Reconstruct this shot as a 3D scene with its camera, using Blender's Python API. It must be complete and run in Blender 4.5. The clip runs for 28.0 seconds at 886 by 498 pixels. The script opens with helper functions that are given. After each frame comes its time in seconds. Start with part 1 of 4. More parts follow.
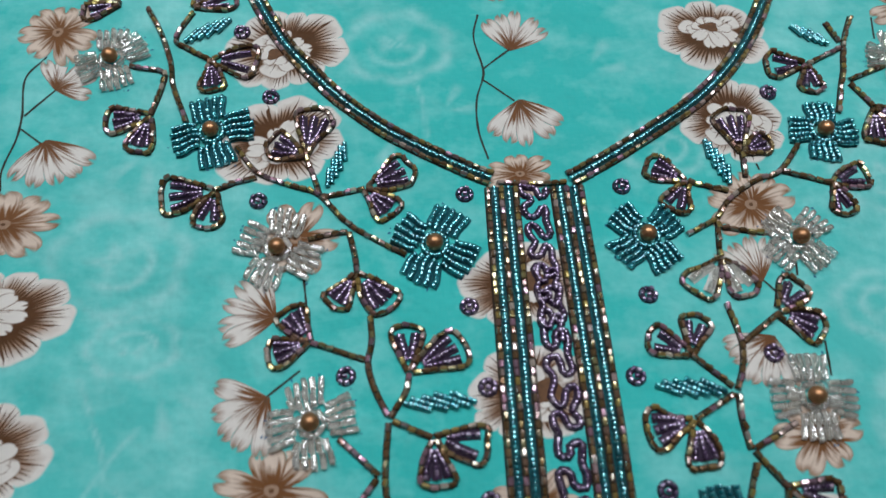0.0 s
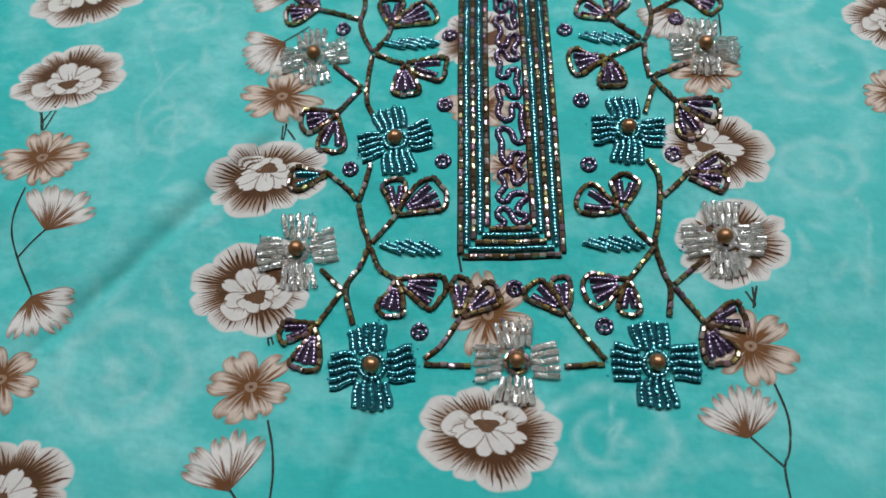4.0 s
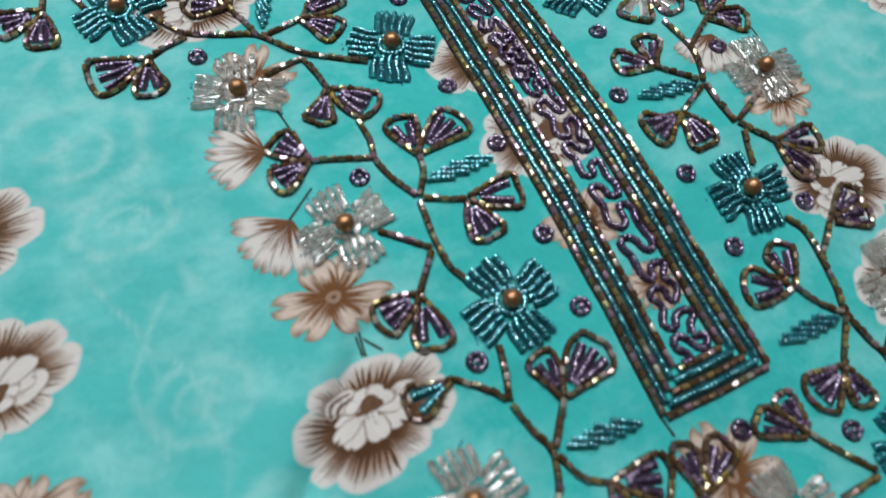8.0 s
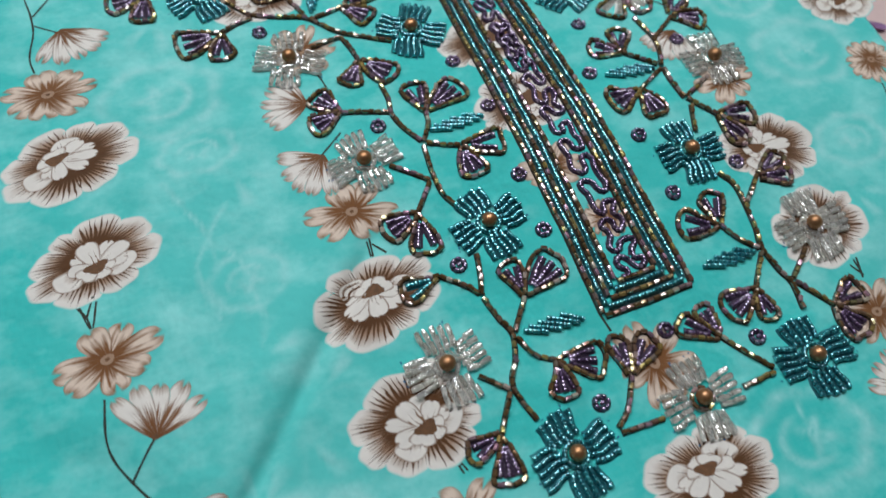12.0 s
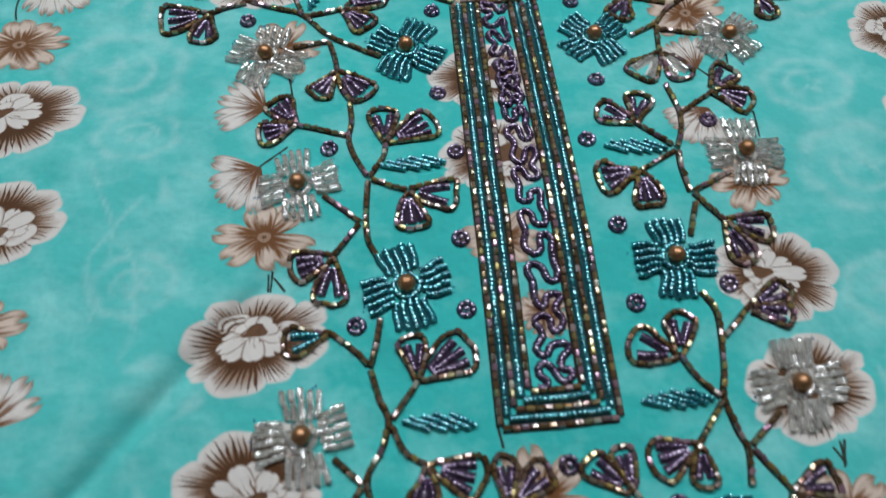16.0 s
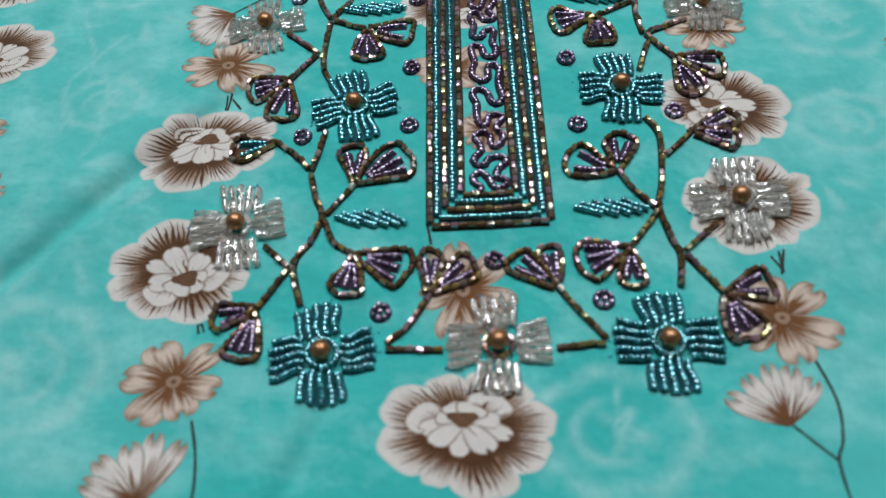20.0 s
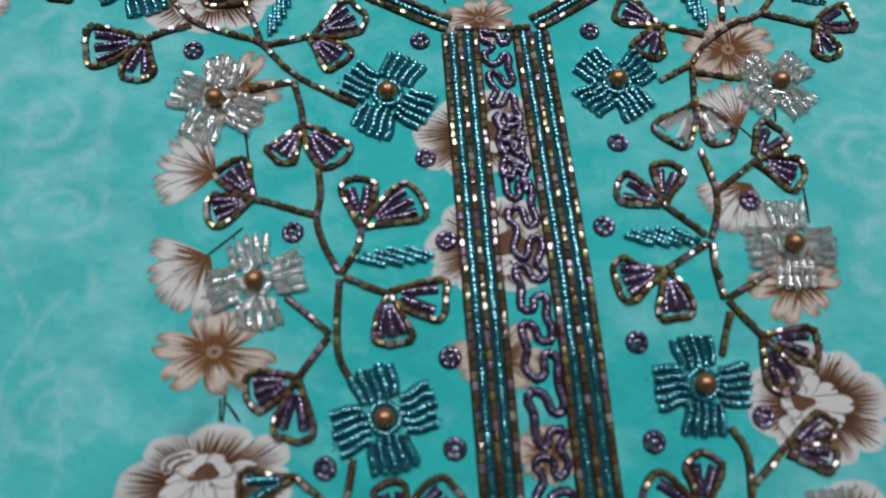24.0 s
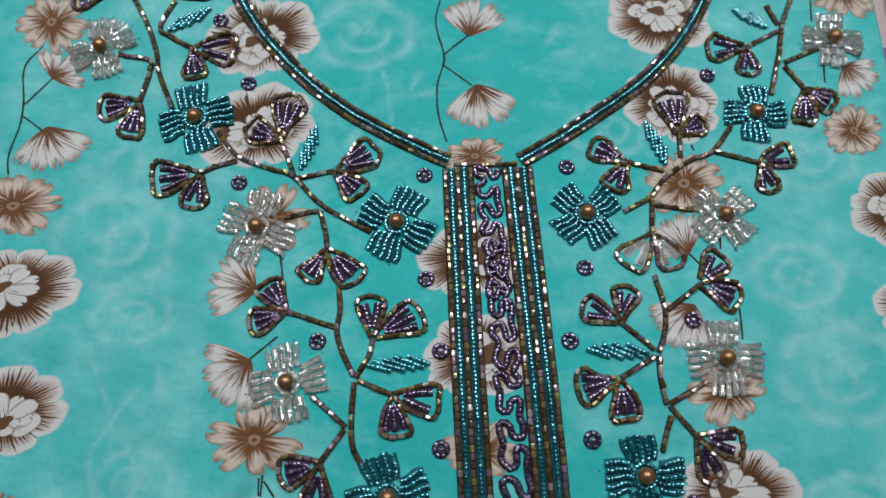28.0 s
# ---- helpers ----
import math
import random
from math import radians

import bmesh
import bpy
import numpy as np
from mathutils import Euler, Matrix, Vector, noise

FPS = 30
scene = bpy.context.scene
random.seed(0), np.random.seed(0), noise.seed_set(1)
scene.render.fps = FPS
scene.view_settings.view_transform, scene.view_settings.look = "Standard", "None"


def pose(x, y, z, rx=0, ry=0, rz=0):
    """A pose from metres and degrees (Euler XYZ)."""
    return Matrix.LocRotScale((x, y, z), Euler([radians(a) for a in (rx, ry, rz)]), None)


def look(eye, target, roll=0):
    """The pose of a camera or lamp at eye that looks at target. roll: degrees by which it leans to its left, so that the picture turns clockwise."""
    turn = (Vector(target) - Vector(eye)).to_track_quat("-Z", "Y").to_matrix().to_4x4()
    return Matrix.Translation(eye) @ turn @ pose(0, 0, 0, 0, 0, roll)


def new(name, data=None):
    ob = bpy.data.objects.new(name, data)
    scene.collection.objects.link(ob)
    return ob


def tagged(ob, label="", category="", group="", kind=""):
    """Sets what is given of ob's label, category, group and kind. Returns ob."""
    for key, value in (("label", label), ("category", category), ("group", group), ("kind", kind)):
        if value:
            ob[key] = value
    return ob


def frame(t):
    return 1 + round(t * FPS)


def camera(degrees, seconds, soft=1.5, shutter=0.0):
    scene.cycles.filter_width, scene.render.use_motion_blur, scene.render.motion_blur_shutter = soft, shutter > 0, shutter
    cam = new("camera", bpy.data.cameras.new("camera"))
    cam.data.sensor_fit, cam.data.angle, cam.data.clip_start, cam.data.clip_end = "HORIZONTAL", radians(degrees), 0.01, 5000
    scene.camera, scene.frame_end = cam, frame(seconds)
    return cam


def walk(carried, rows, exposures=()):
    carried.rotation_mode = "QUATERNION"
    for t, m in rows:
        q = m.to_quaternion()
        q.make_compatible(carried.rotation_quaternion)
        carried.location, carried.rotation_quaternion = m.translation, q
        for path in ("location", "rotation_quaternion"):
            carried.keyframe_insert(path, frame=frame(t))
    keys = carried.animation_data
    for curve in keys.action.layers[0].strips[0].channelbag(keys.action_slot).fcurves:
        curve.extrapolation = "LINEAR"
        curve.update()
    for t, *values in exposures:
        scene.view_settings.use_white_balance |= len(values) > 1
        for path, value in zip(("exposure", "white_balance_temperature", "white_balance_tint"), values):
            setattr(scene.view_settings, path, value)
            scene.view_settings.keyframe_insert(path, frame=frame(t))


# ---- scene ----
# Lengths of the plan are in millimetres (times MM); the origin lies between the two upper teal flowers, y points to the neck.
MM = 0.001
cam = camera(59.7, 28.0, soft=1.5, shutter=0.36)
# the lens cannot focus nearer than about a hand's length, so the closest views are soft
cam.data.dof.use_dof, cam.data.dof.focus_distance, cam.data.dof.aperture_fstop = True, 0.275, 8.6
PATH = [
    (0.0, (-0.0397, -0.0973, 0.2366), (-0.0311, 0.0159, -0.0411), 1.73),
    (0.5, (-0.0358, -0.1175, 0.2426), (-0.0328, -0.0037, -0.0350), -0.40),
    (1.0, (-0.0314, -0.1468, 0.2464), (-0.0323, -0.0245, -0.0276), -1.89),
    (1.5, (-0.0287, -0.1719, 0.2513), (-0.0326, -0.0506, -0.0231), -2.66),
    (2.0, (-0.0284, -0.1918, 0.2544), (-0.0331, -0.0667, -0.0182), -2.73),
    (2.5, (-0.0204, -0.2095, 0.2570), (-0.0271, -0.0813, -0.0141), -2.96),
    (3.0, (-0.0152, -0.2226, 0.2584), (-0.0236, -0.0925, -0.0118), -3.51),
    (3.5, (-0.0129, -0.2367, 0.2523), (-0.0248, -0.1093, -0.0191), -4.95),
    (4.0, (-0.0102, -0.2543, 0.2454), (-0.0239, -0.1270, -0.0259), -5.83),
    (4.5, (-0.0161, -0.2542, 0.2390), (-0.0231, -0.1249, -0.0316), -3.46),
    (6.5, (-0.1270, -0.2116, 0.2154), (-0.0384, -0.1037, -0.0501), 10.63),
    (7.0, (-0.1336, -0.2013, 0.2140), (-0.0434, -0.0942, -0.0513), 11.40),
    (7.5, (-0.1222, -0.1782, 0.2083), (-0.0373, -0.0768, -0.0610), 13.12),
    (8.0, (-0.1091, -0.1521, 0.2032), (-0.0310, -0.0465, -0.0665), 12.27),
    (8.5, (-0.1041, -0.1295, 0.2010), (-0.0254, -0.0215, -0.0675), 12.75),
    (9.0, (-0.0989, -0.1094, 0.2014), (-0.0200, 0.0006, -0.0664), 13.07),
    (9.5, (-0.0937, -0.0912, 0.1993), (-0.0122, 0.0157, -0.0689), 14.74),
    (10.0, (-0.0979, -0.0908, 0.2000), (-0.0164, 0.0164, -0.0681), 14.88),
    (10.5, (-0.1049, -0.1165, 0.2058), (-0.0268, -0.0050, -0.0615), 13.64),
    (11.0, (-0.1041, -0.1520, 0.2250), (-0.0358, -0.0338, -0.0421), 10.95),
    (11.5, (-0.1104, -0.1845, 0.2412), (-0.0464, -0.0668, -0.0272), 8.88),
    (12.0, (-0.1195, -0.2122, 0.2443), (-0.0540, -0.0890, -0.0212), 7.41),
    (12.5, (-0.1132, -0.2259, 0.2447), (-0.0475, -0.1038, -0.0214), 7.84),
    (13.0, (-0.0957, -0.2298, 0.2423), (-0.0430, -0.1088, -0.0271), 7.01),
    (13.5, (-0.0496, -0.2426, 0.2418), (-0.0229, -0.1186, -0.0300), 2.52),
    (15.5, (-0.0360, -0.2183, 0.2330), (-0.0250, -0.0873, -0.0367), -0.07),
    (16.0, (-0.0400, -0.1930, 0.2256), (-0.0260, -0.0610, -0.0435), 1.38),
    (16.5, (-0.0420, -0.1615, 0.2103), (-0.0287, -0.0317, -0.0598), 1.76),
    (17.0, (-0.0400, -0.1507, 0.1819), (-0.0256, -0.0024, -0.0785), 2.88),
    (17.5, (-0.0392, -0.1543, 0.1685), (-0.0266, -0.0001, -0.0885), 2.02),
    (18.0, (-0.0353, -0.1785, 0.1654), (-0.0289, -0.0153, -0.0862), 0.35),
    (18.5, (-0.0243, -0.2264, 0.1791), (-0.0294, -0.0656, -0.0741), -2.73),
    (19.0, (-0.0168, -0.2553, 0.1858), (-0.0260, -0.0959, -0.0682), -3.84),
    (19.5, (-0.0119, -0.2653, 0.1902), (-0.0224, -0.1034, -0.0621), -4.40),
    (20.0, (-0.0031, -0.2699, 0.1884), (-0.0158, -0.1089, -0.0644), -5.53),
    (20.5, (-0.0108, -0.2639, 0.1933), (-0.0231, -0.1043, -0.0604), -5.49),
    (21.0, (-0.0245, -0.2358, 0.1940), (-0.0340, -0.0850, -0.0652), -5.07),
    (21.5, (-0.0187, -0.2033, 0.1855), (-0.0252, -0.0536, -0.0744), -5.02),
    (23.5, (-0.0313, -0.1342, 0.2150), (-0.0190, -0.0424, -0.0704), 3.67),
    (24.0, (-0.0340, -0.1147, 0.2118), (-0.0176, -0.0264, -0.0745), 6.59),
    (24.5, (-0.0305, -0.0899, 0.2102), (-0.0189, -0.0090, -0.0785), 4.41),
    (25.0, (-0.0368, -0.0642, 0.2145), (-0.0221, 0.0131, -0.0750), 7.45),
    (25.5, (-0.0333, -0.0483, 0.2206), (-0.0190, 0.0286, -0.0690), 7.12),
    (26.0, (-0.0328, -0.0380, 0.2224), (-0.0174, 0.0367, -0.0677), 8.33),
    (26.5, (-0.0347, -0.0435, 0.2257), (-0.0196, 0.0337, -0.0639), 8.27),
    (27.0, (-0.0282, -0.0625, 0.2482), (-0.0165, 0.0159, -0.0412), 5.71),
    (27.5, (-0.0237, -0.0777, 0.2650), (-0.0180, 0.0034, -0.0237), 1.21),
    (28.0, (-0.0213, -0.0885, 0.2726), (-0.0183, -0.0058, -0.0158), -0.67),
]
LIGHTNESS = ((0, -0.26, 6450, 10), (1.5, -0.21, 6500, 10), (4, -0.11, 6500, 10), (8, -0.06, 6500, 10), (10, -0.22, 6350, 10), (12.5, -0.02, 6550, 10), (17, -0.23, 6350, 10),
             (20, -0.09, 6500, 10), (21.5, -0.14, 6550, 10), (24, -0.40, 6200, 10), (26, -0.44, 6250, 10), (28, -0.36, 6300, 10))
walk(cam, [(t, look(eye, target, roll)) for t, eye, target, roll in PATH], LIGHTNESS)

# ---- world and lamps ----
world = bpy.data.worlds.new("room_air")
scene.world = world
world.use_nodes = True
world.node_tree.nodes["Background"].inputs["Color"].default_value = (0.9, 0.95, 1.0, 1)
world.node_tree.nodes["Background"].inputs["Strength"].default_value = 0.01
TABLE = -0.019          # height of the table top
FLOOR = TABLE - 0.76
CEIL = FLOOR + 2.7
LAMPS = ((-0.55, 0.85), (0.60, 0.75))
for lx, ly in LAMPS:
    lamp = bpy.data.lights.new("panel_light", "AREA")
    lamp.shape, lamp.size, lamp.size_y, lamp.energy, lamp.color = "RECTANGLE", 0.62, 0.62, 19.8, (0.905, 0.955, 1.0)
    new("panel_light", lamp).matrix_world = pose(lx, ly, CEIL - 0.035)


# ---- materials ----
def material(name):
    m = bpy.data.materials.new(name)
    m.use_nodes = True
    return m, m.node_tree.nodes, m.node_tree.links, m.node_tree.nodes["Principled BSDF"]


def ramp(nodes, stops, mode="LINEAR"):
    r = nodes.new("ShaderNodeValToRGB")
    r.color_ramp.interpolation = mode
    while len(r.color_ramp.elements) < len(stops):
        r.color_ramp.elements.new(0.5)
    for e, (p, c) in zip(r.color_ramp.elements, stops):
        e.position, e.color = p, (*c, 1) if len(c) == 3 else c
    return r


def math_node(nodes, links, op, a, b=None, c=None, clamp=False):
    n = nodes.new("ShaderNodeMath")
    n.operation, n.use_clamp = op, clamp
    for k, v in enumerate((a, b, c)):
        if v is None:
            continue
        if isinstance(v, (int, float)):
            n.inputs[k].default_value = v
        else:
            links.new(v, n.inputs[k])
    return n.outputs[0]


def mixed(nodes, links, fac, a, b, blend="MIX"):
    n = nodes.new("ShaderNodeMix")
    n.data_type, n.blend_type = "RGBA", blend
    for sock, v in ((n.inputs[0], fac), (n.inputs[6], a), (n.inputs[7], b)):
        if isinstance(v, (int, float)):
            sock.default_value = v
        elif isinstance(v, tuple):
            sock.default_value = (*v, 1)
        else:
            links.new(v, sock)
    return n.outputs[2]


def noise_tex(nodes, links, scale, detail=3.0, rough=0.5, vector=None):
    n = nodes.new("ShaderNodeTexNoise")
    n.inputs["Scale"].default_value, n.inputs["Detail"].default_value, n.inputs["Roughness"].default_value = scale, detail, rough
    if vector is not None:
        links.new(vector, n.inputs["Vector"])
    return n.outputs[0]


def mapping(nodes, links, source, scale):
    n = nodes.new("ShaderNodeMapping")
    n.inputs["Scale"].default_value = scale
    links.new(source, n.inputs["Vector"])
    return n.outputs[0]


def weave(nodes, links, b, pos, strength=0.25):
    """Fine crossed threads of a plain cotton weave, as relief."""
    x = noise_tex(nodes, links, 1.0, 2, 0.6, mapping(nodes, links, pos, (2600, 160, 1)))
    y = noise_tex(nodes, links, 1.0, 2, 0.6, mapping(nodes, links, pos, (160, 2600, 1)))
    h = math_node(nodes, links, "ADD", x, y)
    bump = nodes.new("ShaderNodeBump")
    bump.inputs["Strength"].default_value, bump.inputs["Distance"].default_value = strength, 0.0002
    links.new(h, bump.inputs["Height"])
    links.new(bump.outputs[0], b.inputs["Normal"])
    return h


def dyed(nodes, links, pos, h):
    """The cotton's dye: turquoise with a pale, cloudy wash and painted shade round the beadwork."""
    warp = noise_tex(nodes, links, 30.0, 2, 0.5, pos)
    big = noise_tex(nodes, links, 34.0, 5, 0.62, pos)
    wash = noise_tex(nodes, links, 1.0, 4, 0.6, mapping(nodes, links, pos, (48, 70, 1)))
    mist = ramp(nodes, [(0.45, (0, 0, 0)), (0.63, (1, 1, 1))])
    links.new(math_node(nodes, links, "MULTIPLY_ADD", wash, 0.55, math_node(nodes, links, "MULTIPLY", big, 0.45)), mist.inputs[0])
    # shade put into the dye round the beadwork; paler bands towards the outer flower columns
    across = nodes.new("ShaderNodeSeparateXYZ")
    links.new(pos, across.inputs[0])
    light_band = math_node(nodes, links, "COSINE", math_node(nodes, links, "MULTIPLY", math_node(nodes, links, "ADD", across.outputs[0], 0.130), 2 * math.pi / 0.245))
    light_band = math_node(nodes, links, "MULTIPLY_ADD", light_band, 0.19, 0.03)
    base = mixed(nodes, links, math_node(nodes, links, "ADD", math_node(nodes, links, "MULTIPLY", mist.outputs[0], 0.66), light_band, clamp=True), (0.038, 0.590, 0.556), (0.37, 0.87, 0.84))
    # the pale background print
    pale = nodes.new("ShaderNodeAttribute")
    pale.attribute_name = "pale_print"
    cloudy = math_node(nodes, links, "MULTIPLY_ADD", noise_tex(nodes, links, 160.0, 3, 0.6, pos), 1.3, -0.12)
    base = mixed(nodes, links, math_node(nodes, links, "MULTIPLY", math_node(nodes, links, "MULTIPLY", pale.outputs["Fac"], cloudy), 1.0, clamp=True), base, (0.52, 0.86, 0.85))
    base = mixed(nodes, links, math_node(nodes, links, "MULTIPLY", warp, 0.22), base, (0.026, 0.48, 0.455))
    fine = noise_tex(nodes, links, 420.0, 3, 0.6, pos)
    base = mixed(nodes, links, math_node(nodes, links, "MULTIPLY", fine, 0.16), base, (0.022, 0.40, 0.365))
    thread = math_node(nodes, links, "MULTIPLY", math_node(nodes, links, "SUBTRACT", h, 0.85, clamp=True), 0.5)
    return mixed(nodes, links, thread, base, (0.14, 0.62, 0.57))


def cotton(nodes, links, b, pos):
    """Weave, puckers and sheen of the cotton."""
    h = weave(nodes, links, b, pos)
    pucker = nodes.new("ShaderNodeBump")
    pucker.inputs["Strength"].default_value, pucker.inputs["Distance"].default_value = 0.8, 0.0014
    links.new(noise_tex(nodes, links, 110.0, 2, 0.5, pos), pucker.inputs["Height"])
    links.new(b.inputs["Normal"].links[0].from_socket, pucker.inputs["Normal"])
    links.new(pucker.outputs[0], b.inputs["Normal"])
    b.inputs["Roughness"].default_value = 0.75
    b.inputs["Specular IOR Level"].default_value = 0.25
    b.inputs["Sheen Weight"].default_value = 0.35
    b.inputs["Sheen Tint"].default_value = (0.6, 1.0, 0.97, 1)
    return h


def fabric_material():
    m, nodes, links, b = material("turquoise_cotton")
    pos = nodes.new("ShaderNodeTexCoord").outputs["Object"]
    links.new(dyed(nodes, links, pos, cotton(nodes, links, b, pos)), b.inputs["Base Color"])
    return m


def print_material(name, pale, brown, reach, spread, streaks, rim, rim_from=0.8, hard=7.0, sides=True, ground=dyed, soft=12.0, foot=0.80):
    """Ink of a printed petal: UV x runs across it (0..1), y from its foot to its tip. Brown at the foot runs out in fine strokes."""
    m, nodes, links, b = material(name)
    uv = nodes.new("ShaderNodeUVMap")
    uv.uv_map = "UVMap"
    sep = nodes.new("ShaderNodeSeparateXYZ")
    links.new(uv.outputs[0], sep.inputs[0])
    u, v = sep.outputs[0], sep.outputs[1]
    rand = nodes.new("ShaderNodeObjectInfo").outputs["Random"]
    shift = nodes.new("ShaderNodeCombineXYZ")
    links.new(math_node(nodes, links, "MULTIPLY", rand, 40.0), shift.inputs[0])
    links.new(math_node(nodes, links, "MULTIPLY", rand, 17.0), shift.inputs[1])
    add = nodes.new("ShaderNodeVectorMath")
    links.new(uv.outputs[0], add.inputs[0])
    links.new(shift.outputs[0], add.inputs[1])
    stroke = noise_tex(nodes, links, 1.0, 1.5, 0.5, mapping(nodes, links, add.outputs[0], (streaks, 1.1, 1)))
    blot = noise_tex(nodes, links, 1.0, 2, 0.5, mapping(nodes, links, add.outputs[0], (3.0, 2.2, 1)))
    edge = math_node(nodes, links, "ADD", math_node(nodes, links, "MULTIPLY", math_node(nodes, links, "SUBTRACT", stroke, 0.5), spread), reach)
    edge = math_node(nodes, links, "ADD", edge, math_node(nodes, links, "MULTIPLY", math_node(nodes, links, "SUBTRACT", blot, 0.5), 0.35))
    ink = math_node(nodes, links, "MULTIPLY", math_node(nodes, links, "SUBTRACT", edge, v), hard, clamp=True)
    # thin brown rim with short strokes running in from the tip
    side = math_node(nodes, links, "ABSOLUTE", math_node(nodes, links, "SUBTRACT", math_node(nodes, links, "MULTIPLY", u, 2.0), 1.0))
    tip = math_node(nodes, links, "SUBTRACT", math_node(nodes, links, "ADD", math_node(nodes, links, "MAXIMUM", math_node(nodes, links, "MULTIPLY", side, 0.97), v), math_node(nodes, links, "MULTIPLY", math_node(nodes, links, "SUBTRACT", stroke, 0.5), 0.35)), rim_from)
    ink2 = math_node(nodes, links, "MULTIPLY", math_node(nodes, links, "MULTIPLY", tip, 4.0, clamp=True), rim)
    ink = math_node(nodes, links, "MAXIMUM", ink, ink2)
    tone = mixed(nodes, links, stroke, brown, tuple(c * 1.9 for c in brown))
    tone = mixed(nodes, links, math_node(nodes, links, "MULTIPLY", v, 0.35), tone, (0.34, 0.145, 0.04))
    pos = nodes.new("ShaderNodeTexCoord").outputs["Object"]
    paler = mixed(nodes, links, blot, pale, tuple(c * 0.86 for c in pale))
    inked = mixed(nodes, links, ink, paler, tone)
    # the ink bleeds out softly into the dyed cotton at its edge
    bleed = math_node(nodes, links, "MULTIPLY", math_node(nodes, links, "SUBTRACT", 1.0, v), 14.0, clamp=True)
    if sides:
        bleed = math_node(nodes, links, "MULTIPLY", bleed, math_node(nodes, links, "MAXIMUM", math_node(nodes, links, "MULTIPLY", math_node(nodes, links, "SUBTRACT", 1.0, side), soft, clamp=True),
                          math_node(nodes, links, "MULTIPLY", math_node(nodes, links, "SUBTRACT", foot, v), 5.0, clamp=True)))
    h = cotton(nodes, links, b, pos)
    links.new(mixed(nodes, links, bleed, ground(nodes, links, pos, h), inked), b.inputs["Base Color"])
    return m


def plain(name, colour, rough=0.6, metal=0.0, vary=0.25, scale=300.0, coat=0.0):
    m, nodes, links, b = material(name)
    pos = nodes.new("ShaderNodeTexCoord").outputs["Object"]
    n = noise_tex(nodes, links, scale, 3, 0.6, pos)
    dark = tuple(c * (1 - vary) for c in colour)
    links.new(mixed(nodes, links, n, dark, colour), b.inputs["Base Color"])
    b.inputs["Roughness"].default_value, b.inputs["Metallic"].default_value = rough, metal
    b.inputs["Coat Weight"].default_value = coat
    bump = nodes.new("ShaderNodeBump")
    bump.inputs["Strength"].default_value, bump.inputs["Distance"].default_value = 0.15, 0.2 / scale
    links.new(n, bump.inputs["Height"])
    links.new(bump.outputs[0], b.inputs["Normal"])
    return m


def bead_material(name, stops, rough, metal, coat=1.0, film=0.0, spec=0.5, trans=0.0, gloss=0.18, ior=2.1, veil=0.5, ripple=0.0):
    """Glass beads: each bead takes its own tone."""
    m, nodes, links, b = material(name)
    rand = nodes.new("ShaderNodeObjectInfo").outputs["Random"]
    r = ramp(nodes, stops)
    links.new(rand, r.inputs[0])
    pos = nodes.new("ShaderNodeTexCoord").outputs["Object"]
    n = noise_tex(nodes, links, 3.0, 2, 0.5, pos)
    col = mixed(nodes, links, math_node(nodes, links, "MULTIPLY", n, veil), r.outputs[0], (0.02, 0.02, 0.02))
    links.new(col, b.inputs["Base Color"])
    b.inputs["Roughness"].default_value, b.inputs["Metallic"].default_value = rough, metal
    b.inputs["Coat Weight"].default_value, b.inputs["Coat Roughness"].default_value = coat, gloss
    b.inputs["Coat IOR"].default_value = ior
    b.inputs["Specular IOR Level"].default_value = spec
    b.inputs["Transmission Weight"].default_value = trans
    if ripple:
        bump = nodes.new("ShaderNodeBump")
        bump.inputs["Strength"].default_value, bump.inputs["Distance"].default_value = ripple, 0.0004
        links.new(noise_tex(nodes, links, 2.6, 2, 0.5, pos), bump.inputs["Height"])
        links.new(bump.outputs[0], b.inputs["Normal"])
        links.new(bump.outputs[0], b.inputs["Coat Normal"])
    if film:
        w = math_node(nodes, links, "ADD", math_node(nodes, links, "MULTIPLY", rand, 260.0), film)
        links.new(w, b.inputs["Thin Film Thickness"])
        b.inputs["Thin Film IOR"].default_value = 1.7
    return m


FABRIC = fabric_material()
PALE, BROWN = (0.86, 0.81, 0.755), (0.100, 0.036, 0.008)

def inner_ground(nodes, links):
    """Brown and cream ink below the inner petals."""
    n = nodes.new("ShaderNodeRGB")
    n.outputs[0].default_value = (0.20, 0.09, 0.035, 1)
    return n.outputs[0]



